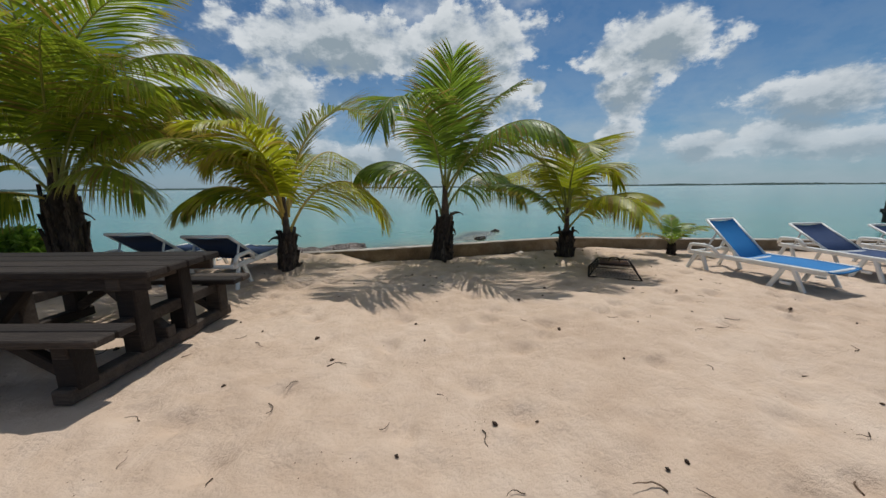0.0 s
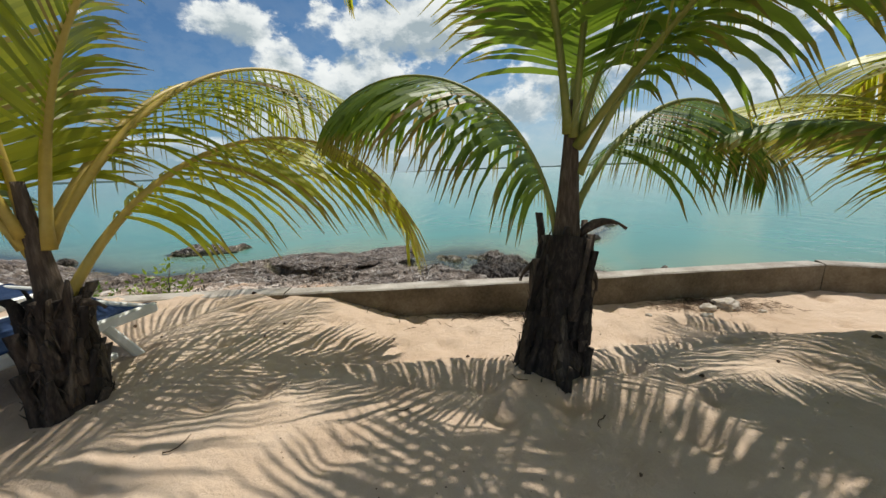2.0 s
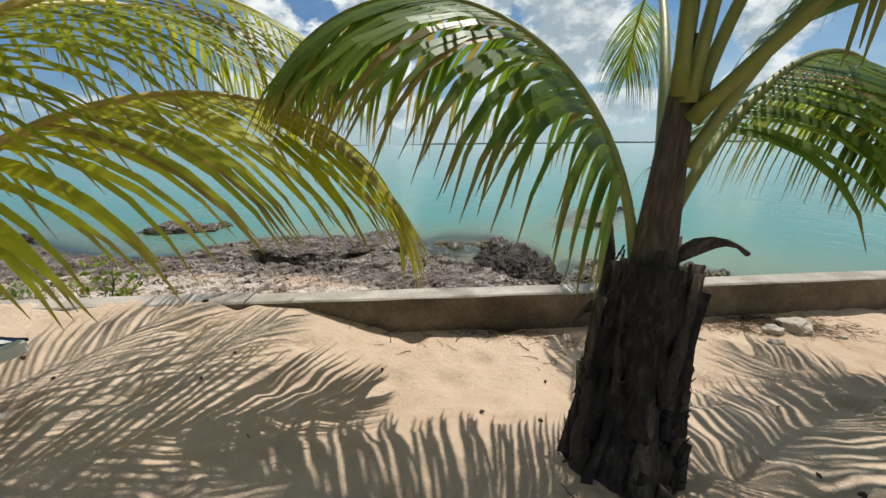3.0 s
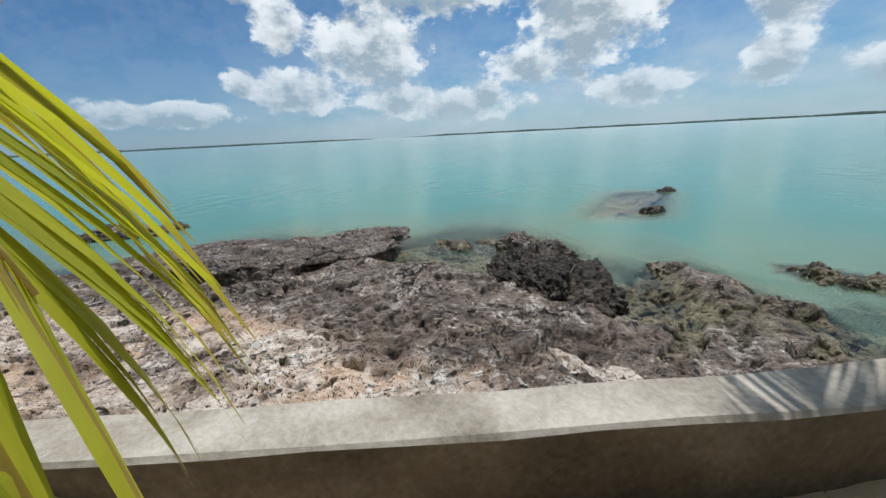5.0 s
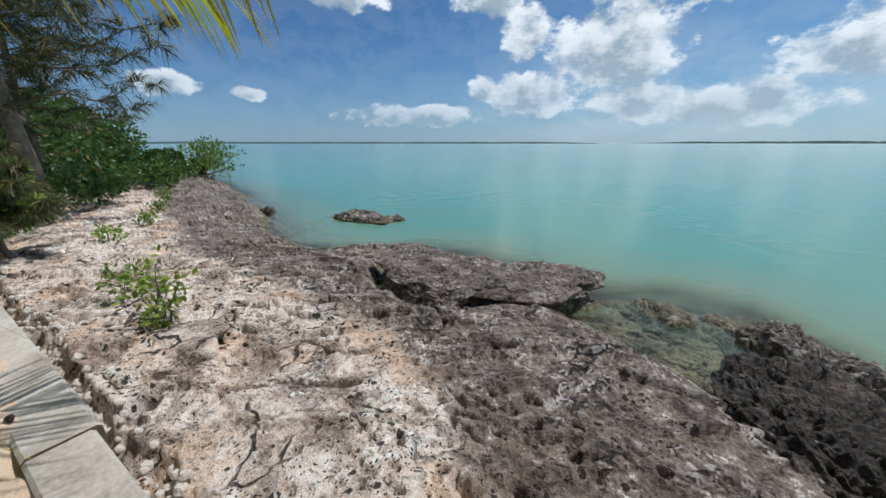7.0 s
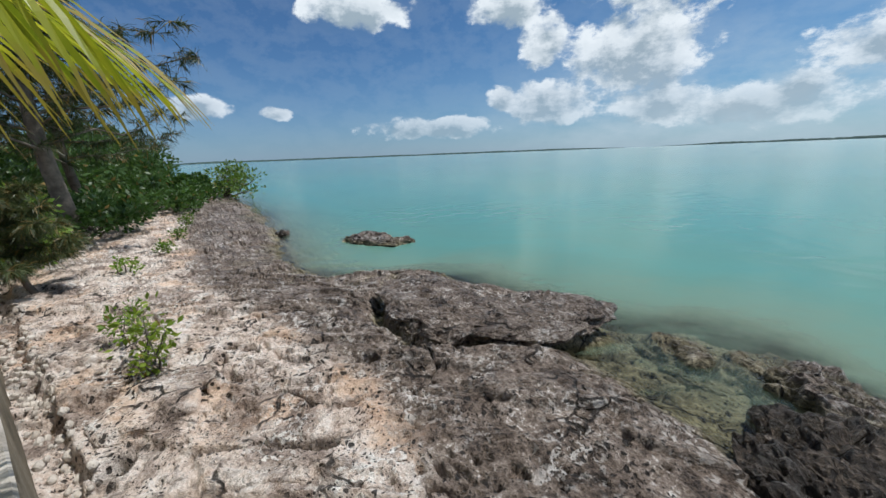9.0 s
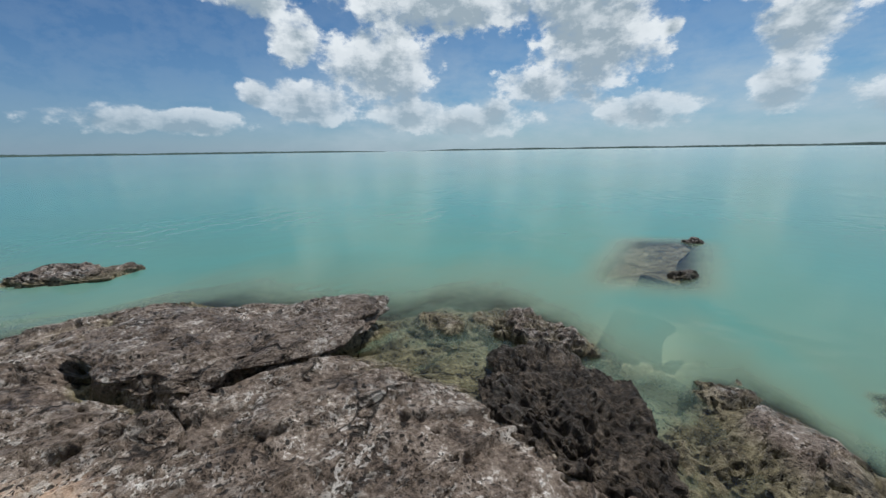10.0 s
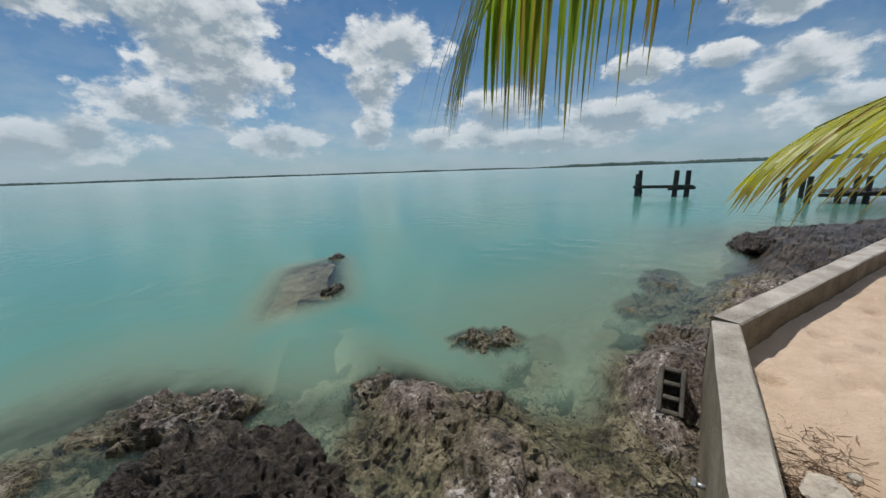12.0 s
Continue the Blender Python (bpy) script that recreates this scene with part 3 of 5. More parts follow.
def rock_z(x, y):
    """Limestone shelf between the wall and the deep water."""
    wob = 0.16 * fbm(x * 2.1, y * 2.1, 4, 31)
    e = np.interp(x, EDGE_X, EDGE_Y) + wob
    d = e - y                                            # inland distance from the edge
    out = wall_inner(x) + 0.18
    z = np.interp(d, [-2.5, -0.9, -0.35, 0.0, 0.25, 0.9, 1.8, 3.0], [-1.9, -1.40, -1.05, -0.79, -0.69, -0.63, -0.55, -0.50])
    # drowned flat between the ledge and the black rock, and the wet flat to the east
    pool = step(-2.35, -1.8, x) * step(1.2, 0.2, x) * step(11.2, 12.0, y + 0.25 * (x + 1.0))
    z = z - 0.22 * pool * step(-0.3, 0.2, d)
    east = step(-0.7, 0.9, x) * step(4.5, 3.0, x) * step(9.9, 10.9, y - 0.1 * x)
    z = z - 0.04 * east * step(-0.1, 0.3, d)
    z = z - 0.04 * step(-0.9, 0.6, x) * step(3.0, 2.0, x) * step(-0.2, 0.3, d)
    # overhanging ledge
    up = y - ledge_y(x) - 0.05 * fbm(x * 6, y * 6, 3, 77)
    zone = step(-4.7, -4.2, x) * step(-1.5, -1.8, x)
    z = z + zone * (0.09 * step(-0.015, 0.03, up) * step(1.6, 0.3, up) * step(-0.25, 0.35, d) - 0.17 * np.exp(-((up + 0.05) / 0.13) ** 2))
    # bumps by the wall and past its corner
    z = z + 0.28 * np.exp(-(((x - 2.75) / 0.55) ** 2 + ((y - 10.55) / 0.28) ** 2))
    z = z + 0.20 * step(6.5, 8.5, x) * step(-0.1, 0.4, d)
    z = z + 0.15 * np.exp(-(((x - 1.05) / 0.3) ** 2 + ((y - 11.75) / 0.35) ** 2))
    # gully with rubble along the wall's foot, under a broken edge
    g = y - out
    lip = 0.17 + 0.24 * fbm(x * 2.3, y * 0.4, 4, 41) + 0.10 * fbm(x * 8, y * 8, 3, 42)
    z = z - (0.11 + 0.12 * fbm(x * 5, y * 5, 3, 43)) * step(0.03, -0.03, g - lip) * step(-1.2, -2.2, x)
    calm = 1 - 0.7 * pool - 0.35 * east                  # drowned rock is worn smoother
    # broad swells, low strata steps and rough skin
    z = z + 0.13 * (1 - 0.5 * pool) * fbm(x * 0.75 + 0.2 * y, y * 0.9, 4, 5) + 0.040 * calm * fbm(x * 3.2, y * 3.8, 4, 9)
    rough = step(-0.16, 0.12, fbm(x * 1.4, y * 1.4, 3, 19))
    rug = np.abs(fbm(x * 9.5, y * 9.5, 4, 13))
    z = z + 0.034 * (rug - 0.08) * (0.25 + 0.75 * rough)
    q, p = -0.78 * x + 0.63 * y, 0.63 * x + 0.78 * y          # across and along the strata
    for rate, cut, fall, seed in ((1.5, 0.05, 0.05, 58), (2.6, 0.0, 0.035, 59), (4.6, -0.02, 0.018, 60)):
        bed = fbm(q * rate + 3.0, p * rate * 0.30, 4, seed)
        z = z + fall * step(cut - 0.008, cut + 0.008, bed) - fall * step(cut + 0.02, cut + 0.22, bed)
    crack = np.abs(fbm(q * 2.0, p * 0.8, 4, 51))
    z = z - 0.09 * (1 - step(0.0, 0.014, crack)) * step(0.0, 0.16, fbm(x * 0.9, y * 0.9, 2, 52))
    for fx, fy, ra, rb, deep in SINKS:
        u, v = ((x - fx) * 0.63 + (y - fy) * 0.78) / ra, (-(x - fx) * 0.78 + (y - fy) * 0.63) / rb
        z = z - 2.1 * deep * (1 - step(0.62, 0.95, np.hypot(u, v) + 0.5 * fbm(x * 9, y * 9, 3, 64)))
    for size, depth, seed, cut in ((3.4, 0.10, 61, 0.84), (7.0, 0.085, 62, 0.62), (12.0, 0.055, 63, 0.50)):
        dist, ident = cells(x * size + 1.1 * fbm(x * 6, y * 6, 2, 66), y * size * 1.35, seed)
        z = z - depth * (0.3 + 0.7 * rough) * np.where(ident > cut, 1 - step(0.13, 0.27, dist + 0.25 * fbm(x * 24, y * 24, 2, 67)), 0)
    z = z + 0.014 * calm * fbm(x * 34, y * 34, 3, 15)
    return z


def seabed_z(x, y):
    far = np.clip(y - np.interp(x, EDGE_X, EDGE_Y), 0, None)
    return np.interp(far, [0, 1.0, 3.0, 8.0, 30.0, 400.0], [-1.02, -1.22, -1.75, -2.4, -3.4, -5.0]) + 0.05 * fbm(x, y, 3, 88) - 0.6 * step(2.0, 1.4, x) * step(3.5, 1.6, far)


def grid_object(name, xs, ys, height, mat, keep=None, attrs=None, smooth=True):
    X, Y = np.meshgrid(xs, ys)
    Z = height(X, Y)
    nx, ny = len(xs), len(ys)
    idx = np.arange(nx * ny).reshape(ny, nx)
    quads = np.stack([idx[:-1, :-1], idx[:-1, 1:], idx[1:, 1:], idx[1:, :-1]], -1).reshape(-1, 4)
    if keep is not None:
        ok = keep(X, Y, Z).ravel()
        quads = quads[ok[quads].any(1)]
    used = np.unique(quads)
    remap = np.full(nx * ny, -1)
    remap[used] = np.arange(len(used))
    co = np.stack([X.ravel(), Y.ravel(), Z.ravel()], 1)[used]
    quads = remap[quads]
    me = bpy.data.meshes.new(name)
    me.vertices.add(len(co))
    me.vertices.foreach_set("co", co.astype(np.float32).ravel())
    me.loops.add(quads.size)
    me.loops.foreach_set("vertex_index", quads.astype(np.int32).ravel())
    me.polygons.add(len(quads))
    me.polygons.foreach_set("loop_start", np.arange(0, quads.size, 4, dtype=np.int32))
    me.update(calc_edges=True)
    me.materials.append(mat)
    if smooth:
        me.shade_smooth()
    for key, fn in (attrs or {}).items():
        me.attributes.new(key, "FLOAT", "POINT").data.foreach_set("value", fn(co[:, 0], co[:, 1], co[:, 2]).astype(np.float32))
    return new(name, me)


def spread(lo, hi, fine_lo, fine_hi, pitch, growth=1.35):
    """Coordinates with an even pitch in the middle that widens outwards."""
    mid = list(np.arange(fine_lo, fine_hi + pitch / 2, pitch))
    left, right, gap = [], [], pitch
    while (left[-1] if left else fine_lo) > lo:
        gap *= growth
        left.append((left[-1] if left else fine_lo) - gap)
    gap = pitch
    while (right[-1] if right else mid[-1]) < hi:
        gap *= growth
        right.append((right[-1] if right else mid[-1]) + gap)
    return np.array(left[::-1] + mid + right)


def ground_z(x, y):
    edge = wall_inner(x) + 0.10
    inland = sand_z(x, y)
    return np.where(y < edge, inland, np.minimum(seabed_z(x, y), -1.0))


ground = tagged(grid_object("ground", spread(-4400, 4400, -5.0, 5.0, 0.028), spread(-4400, 4400, 2.6, 10.2, 0.028), ground_z, SAND),
                "pale pinkish beach sand with footprints, twigs and shallow hollows", "sand", kind="structure")


def wetness(x, y, z):
    line = np.interp(x, [-30, -6, -4, -2.8, -1.5, -0.6, 0.5], [10.2, 9.7, 10.05, 10.4, 10.3, 9.95, 9.3])
    return np.clip(step(-0.55, 0.5, y - line) * 0.98 + 0.5 * fbm(x * 1.3, y * 1.3, 3, 71), 0, 1)


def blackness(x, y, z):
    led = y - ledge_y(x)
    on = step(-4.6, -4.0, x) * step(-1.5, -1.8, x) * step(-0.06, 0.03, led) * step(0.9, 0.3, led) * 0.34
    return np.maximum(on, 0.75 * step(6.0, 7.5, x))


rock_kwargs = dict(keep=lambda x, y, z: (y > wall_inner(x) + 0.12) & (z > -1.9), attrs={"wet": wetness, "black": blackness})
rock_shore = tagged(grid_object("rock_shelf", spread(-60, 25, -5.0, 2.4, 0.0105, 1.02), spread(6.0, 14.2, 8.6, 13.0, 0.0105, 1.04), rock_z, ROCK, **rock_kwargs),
                    "eroded pitted coral limestone shelf, pale dry and dark wet", "rock shore", kind="structure")


# ---- sea wall ----
def sea_wall(name, line, width, top, bottom, label):
    """A concrete wall along a line of inner-edge points, with a worn arris."""
    pts = [Vector((x, y, 0)) for x, y in line]
    verts, faces = [], []
    rows = []
    for i, p in enumerate(pts):
        d = (pts[min(i + 1, len(pts) - 1)] - pts[max(i - 1, 0)]).normalized()
        side = Vector((-d.y, d.x, 0))
        c = 0.010 + 0.002 * math.sin(i * 2.1)
        wob = 0.002 * math.sin(i * 1.7) + 0.0015 * math.sin(i * 4.3)
        tilt = 0.002 * math.sin(i * 0.9)
        prof = [(0 + wob, bottom), (0 + wob, top - c), (c + wob, top + tilt), (width - c + wob, top - tilt), (width + wob, top - c), (width + wob, bottom)]
        rows.append(len(verts))
        verts += [p + side * a + Vector((0, 0, z)) for a, z in prof]
    for a, b in zip(rows, rows[1:]):
        for k in range(5):
            faces.append((a + k, b + k, b + k + 1, a + k + 1))
    faces.append(tuple(rows[0] + k for k in range(6)))
    faces.append(tuple(rows[-1] + k for k in range(5, -1, -1)))
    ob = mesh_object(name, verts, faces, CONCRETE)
    bm = bmesh.new()
    bm.from_mesh(ob.data)
    bmesh.ops.recalc_face_normals(bm, faces=bm.faces)
    ob.data.materials.append(STAINED_SHADED)
    # Upright faces: olive-brown stain, with their shade also put into the colour.
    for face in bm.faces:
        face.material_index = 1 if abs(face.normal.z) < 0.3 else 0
    bm.to_mesh(ob.data)
    bm.free()
    return tagged(ob, label, "sea wall", kind="structure")


def between(a, b, n):
    return [(a[0] + (b[0] - a[0]) * k / n, a[1] + (b[1] - a[1]) * k / n) for k in range(n + 1)]


def along_wall(x0, x1, n):
    xs = np.linspace(x0, x1, n + 1)
    return [(float(x), float(y)) for x, y in zip(xs, wall_inner(xs))]


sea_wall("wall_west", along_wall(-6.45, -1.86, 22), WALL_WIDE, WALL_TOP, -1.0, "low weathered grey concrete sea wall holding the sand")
sea_wall("wall_middle", along_wall(-1.853, 2.71, 22), WALL_WIDE - 0.018, WALL_TOP - 0.004, -1.0, "low weathered grey concrete sea wall, inner face stained and shade-darkened")
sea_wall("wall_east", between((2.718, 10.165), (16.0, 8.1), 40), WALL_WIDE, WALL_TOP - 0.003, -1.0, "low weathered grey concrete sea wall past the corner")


# ---- rocks standing out of the shelf and the sea ----
LUMPS = []


def rock_lump(name, at, radii, turn, seed, rugged, label, wet=0.9, black=0.0, levels=5, flat=0.0, group=""):
    """A karst boulder: a squashed ball eaten into knobs, blades and holes."""
    bm = bmesh.new()
    bmesh.ops.create_icosphere(bm, subdivisions=levels, radius=1.0)
    rot = Matrix.Rotation(radians(turn), 3, "Z")
    for v in bm.verts:
        p = v.co.normalized()
        q = p + Vector((seed * 3.7, seed * 1.3, 0))
        c = p * (1 + 0.34 * noise.noise(q * 1.4) + 0.16 * noise.noise(q * 2.9))
        if flat and c.z > 0:
            c.z = min(c.z ** (1 - flat * 0.5), 0.72 + 0.22 * noise.noise(q * 3))
        out = Vector((p.x / radii[0], p.y / radii[1], p.z / radii[2])).normalized()
        w = Vector((c.x * radii[0], c.y * radii[1], c.z * radii[2]))
        g = w + Vector((seed, seed * 2.3, 0))
        size = min(1.0, min(radii) / 0.14)
        h = Vector((g.x, g.y, g.z * 0.8)) + noise.noise_vector(g * 6) * 0.03
        big, fine_hole = noise.voronoi(h * 9)[0][0], noise.voronoi(h * 19)[0][0]
        eaten = 0.055 * noise.noise(g * 4.5) + 0.035 * noise.noise(g * 10) - 0.085 * max(0, 0.46 - big) / 0.46 - 0.045 * max(0, 0.42 - fine_hole) / 0.42 + 0.016 * noise.noise(g * 30) + 0.03
        v.co = rot @ (w + out * eaten * rugged * size)
    me = bpy.data.meshes.new(name)
    bm.to_mesh(me)
    bm.free()
    me.materials.append(ROCK)
    for key, value in (("wet", wet), ("black", black)):
        me.attributes.new(key, "FLOAT", "POINT").data.foreach_set("value", np.full(len(me.vertices), value, np.float32))
    ob = new(name, me)
    ob.location = at
    LUMPS.append((at, radii, turn))
    return tagged(ob, label, "rock", group)


rock_lump("boulder", (-0.16, 11.70, -0.76), (0.48, 0.68, 0.18), 22, 1.0, 1.35, "jagged brown-black pitted limestone boulder standing in the shallows", 1.0, 0.60, 7, 0.5)
rock_lump("boulder", (0.10, 11.36, -0.78), (0.25, 0.21, 0.18), -15, 2.0, 0.9, "jagged black limestone knob at the boulder's seaward end", 1.0, 0.62, 6, 0.4)
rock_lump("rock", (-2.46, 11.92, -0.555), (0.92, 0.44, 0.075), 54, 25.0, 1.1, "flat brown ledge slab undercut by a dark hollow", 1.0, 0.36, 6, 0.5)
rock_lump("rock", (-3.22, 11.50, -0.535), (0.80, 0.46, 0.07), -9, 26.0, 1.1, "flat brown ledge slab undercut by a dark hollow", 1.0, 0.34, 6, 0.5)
rock_lump("rock", (-1.25, 12.75, -0.90), (0.42, 0.30, 0.16), 10, 3.0, 1.0, "brown algae-stained rock rising from the drowned flat", 1.0, 0.25)
rock_lump("rock", (-0.35, 12.75, -0.86), (0.62, 0.36, 0.17), -30, 4.0, 1.4, "brown weedy rock at the water's edge", 1.0, 0.32, 6)
rock_lump("rock", (-1.72, 12.62, -0.98), (0.24, 0.18, 0.11), 40, 5.0, 0.5, "pale smooth rock lying under clear water", 0.0, 0.0)
rock_lump("rock", (1.02, 12.02, -0.90), (0.26, 0.30, 0.20), 20, 6.0, 1.5, "brown pitted rock with small peaks above the water", 1.0, 0.36)
rock_lump("rock", (1.42, 11.35, -0.88), (0.34, 0.28, 0.17), -30, 7.0, 1.4, "brown pitted rock awash in the shallows", 1.0, 0.34)
rock_lump("rock", (0.62, 11.55, -0.86), (0.30, 0.24, 0.13), 60, 8.0, 1.3, "weedy rock awash beside the black boulder", 1.0, 0.32)
rock_lump("rock", (2.28, 12.10, -0.97), (0.44, 0.30, 0.22), -38, 9.0, 1.4, "drowned brown rock with its crest near the surface", 1.0, 0.30, 6)
rock_lump("rock", (-7.0, 12.85, -0.77), (0.85, 0.38, 0.14), 25, 10.0, 1.2, "low grey-brown rock islet off the shore", 0.85, 0.22)
rock_lump("rock", (-9.3, 11.6, -0.74), (0.22, 0.14, 0.09), 0, 11.0, 1.2, "small dark rock off the shore", 1.0, 0.7, 4)
rock_lump("rock", (2.85, 10.62, -0.74), (0.42, 0.22, 0.15), 15, 12.0, 1.5, "brown jagged rock against the foot of the sea wall", 1.0, 0.40)
rock_lump("rock", (4.6, 11.3, -0.95), (0.75, 0.40, 0.16), -10, 13.0, 1.1, "drowned brown rocks off the wall's corner", 1.0, 0.3)
rock_lump("rock", (5.6, 11.6, -0.92), (0.8, 0.35, 0.14), 20, 14.0, 1.1, "drowned brown rocks off the wall's corner", 1.0, 0.3)
rock_lump("rock", (3.6, 10.75, -0.84), (0.5, 0.25, 0.16), 5, 15.0, 1.3, "brown jagged rock at the foot of the sea wall", 1.0, 0.42)
rock_lump("rock", (10.2, 10.7, -0.74), (1.9, 0.75, 0.20), -12, 16.0, 1.4, "low black rock spit beyond the wall's corner", 1.0, 0.62, 6)
for px, py, pz, rx, ry, turned, k in ((2.05, 11.35, -1.03, 0.30, 0.22, 5, 17.0), (2.55, 11.55, -1.06, 0.34, 0.20, 50, 18.0), (1.75, 10.95, -0.96, 0.26, 0.20, -20, 19.0), (3.2, 11.2, -1.03, 0.36, 0.22, 30, 20.0)):
    rock_lump("rock", (px, py, pz), (rx, ry, 0.10), turned, k, 0.4, "pale smooth rock on the sea floor", 0.55, 0.0, 4)
rock_lump("rock", (-0.06, 10.05, -0.60), (0.27, 0.16, 0.12), -32, 21.0, 0.9, "pale pinkish boulder half sunk in the shelf", 0.0, 0.0)
rock_lump("rock", (-3.15, 9.22, -0.56), (0.42, 0.30, 0.16), 15, 22.0, 0.45, "smooth pale orange boulder at the foot of the wall", 0.0, 0.0)


def sunken_slab():
    """A tilted flat slab under water whose broken edge shows."""
    bm = bmesh.new()
    n = 26
    rows = []
    for j in range(n + 1):
        row = []
        for i in range(n + 1):
            u, v = i / n, j / n
            x = 0.55 + 0.95 * u + 0.85 * v + 0.30 * noise.noise(Vector((u * 2.2, v * 2.2, 1)))
            y = 14.45 + 2.25 * v + 0.12 * u + 0.45 * noise.noise(Vector((u * 2.2, v * 2.2, 4)))
            z = -0.93 + 0.11 * u + 0.05 * noise.noise(Vector((u * 5, v * 5, 2)))
            row.append(bm.verts.new((x, y, z)))
        rows.append(row)
    top = [bm.faces.new((rows[j][i], rows[j][i + 1], rows[j + 1][i + 1], rows[j + 1][i])) for j in range(n) for i in range(n)]
    ext = bmesh.ops.extrude_face_region(bm, geom=top)
    for e in ext["geom"]:
        if isinstance(e, bmesh.types.BMVert):
            e.co.z += 0.06
    bmesh.ops.recalc_face_normals(bm, faces=bm.faces)
    ob = part("rock_slab", bm, ROCK, smooth=False)
    for key, value in (("wet", 0.5), ("black", 0.0)):
        ob.data.attributes.new(key, "FLOAT", "POINT").data.foreach_set("value", np.full(len(ob.data.vertices), value, np.float32))
    return tagged(ob, "broad tilted grey slab of rock just under the water", "rock")


sunken_slab()
rock_lump("rock", (1.62, 14.78, -0.78), (0.22, 0.10, 0.13), 25, 23.0, 0.6, "dark wedge-shaped rock tip breaking the surface", 1.0, 0.5, 4)
rock_lump("rock", (2.52, 16.85, -0.78), (0.17, 0.10, 0.08), 0, 24.0, 1.2, "small dark rock tip breaking the surface", 1.0, 0.9, 4)


def floor_depth(x, y, z):
    """How deep the bottom lies, with the drowned rocks and the slab counted in."""
    bottom = np.maximum(rock_z(x, y), seabed_z(x, y))
    for (cx, cy, cz), (rx, ry, rz), turn in LUMPS:
        c, d = math.cos(radians(turn)), math.sin(radians(turn))
        u, v = ((x - cx) * c + (y - cy) * d) / rx, (-(x - cx) * d + (y - cy) * c) / ry
        bottom = np.maximum(bottom, np.where(u * u + v * v < 1.0, cz + rz * 0.55 * np.sqrt(np.clip(1.0 - u * u - v * v, 0, 1)), -9))
    v = (y - 14.45) / 2.25
    u = (x - 0.55 - 0.85 * v) / 0.95
    inside = step(-0.7, 0.25, u) * step(1.8, 0.9, u) * step(-0.35, 0.12, v) * step(1.35, 0.9, v)
    return np.clip(SEA - (bottom * (1 - inside) + inside * (-0.88 + 0.10 * np.clip(u, 0, 1))), 0, 4)


sea = tagged(grid_object("water", spread(-4400, 4400, -9.0, 9.0, 0.09, 1.12), spread(6.0, 4500, 9.5, 18.0, 0.09, 1.10),
                         lambda x, y: np.full_like(x, SEA), WATER, keep=lambda x, y, z: y > wall_inner(x) + 0.15, attrs={"depth": floor_depth}),
             "calm clear turquoise shallow sea", "sea", kind="structure")


# ---- coconut palms ----
def frond(parent, at, azimuth, rise, length, droop, leaf, stalk, hang=0.3, leaf_len=0.6, count=58, bare=0.20, seed=0, sway=0.0, roll=0.0, curl=1.35, broad=1.0):
    """One frond: an arching stalk with two combs of strap leaflets."""
    rng = random.Random(seed)
    a = radians(azimuth)
    heading, right = Vector((math.sin(a), math.cos(a), 0)), Vector((math.cos(a), -math.sin(a), 0))
    pts, tans, p, steps = [], [], Vector((0, 0, 0)), 26
    for i in range(steps + 1):
        s = i / steps
        el = radians(rise - droop * s ** curl)
        yaw = radians(sway) * s * s
        h = heading * math.cos(yaw) + right * math.sin(yaw)
        d = (h * math.cos(el) + Vector((0, 0, math.sin(el)))).normalized()
        pts.append(p.copy())
        tans.append(d)
        p = p + d * (length / steps)
    radii = [0.021 * (1 - 0.86 * (i / steps) ** 0.8) * (1.35 if i == 0 else 1) for i in range(steps + 1)]
    radii = [r * (0.5 + 0.22 * length) for r in radii]
    v, f = tube(pts, radii, 7)
    piece = mesh_object("frond", v, f, stalk, parent, True)
    piece.location = at
    verts, faces, along = [], [], []
    for k in range(count):
        for side in (-1, 1):
            s = bare + (1 - bare) * (k + 0.5 + 0.35 * rng.uniform(-1, 1)) / count
            s = min(s, 0.998)
            fi = s * steps
            i = min(int(fi), steps - 1)
            base = pts[i].lerp(pts[i + 1], fi - i)
            t = tans[i].lerp(tans[i + 1], fi - i).normalized()
            out = t.cross(Vector((0, 0, 1)))
            if out.length < 0.25:
                out = right.copy()
            out = out.normalized() * side
            up = out.cross(t) * side
            if roll:
                out = Matrix.Rotation(radians(roll), 3, t) @ out
            u = (s - bare) / (1 - bare)
            size = leaf_len * (0.60 + 0.79 * u) if u < 0.42 else leaf_len * (0.93 - 0.58 * ((u - 0.42) / 0.58) ** 1.8)
            size *= 1.2 * rng.uniform(0.88, 1.1) * min(1.25, 0.55 + 0.30 * length)
            ang = radians(72 - 40 * u + rng.uniform(-6, 6))
            d = (t * math.cos(ang) + out * math.sin(ang) * (1 - 0.45 * hang) + Vector((0, 0, 0.24 - 0.8 * hang)) + up * 0.08).normalized()
            wide = broad * (0.0128 if u < 0.8 else 0.0105) * rng.uniform(0.8, 1.15)
            sag = hang * rng.uniform(0.75, 1.3)
            o = len(verts)
            pos, way = base.copy(), d.copy()
            segs = 5
            for q in range(segs + 1):
                w = q / segs
                across = t - way * t.dot(way)
                across = across.normalized() if across.length > 1e-3 else up
                half = wide * (0.55 + 0.9 * w if w < 0.35 else 0.87 * (1 - ((w - 0.35) / 0.65) ** 1.8) + 0.05)
                verts += [pos + across * half, pos - across * half]
                along += [w, w]
                way = (way + Vector((0, 0, -1)) * sag * 2 * (w + 0.18) / segs * 1.7).normalized()
                pos = pos + way * (size / segs)
            for q in range(segs):
                b = o + 2 * q
                faces.append((b, b + 1, b + 3, b + 2))
    mesh_object("blade_comb", verts, faces, leaf, piece, False, attrs={"along": along})
    return piece


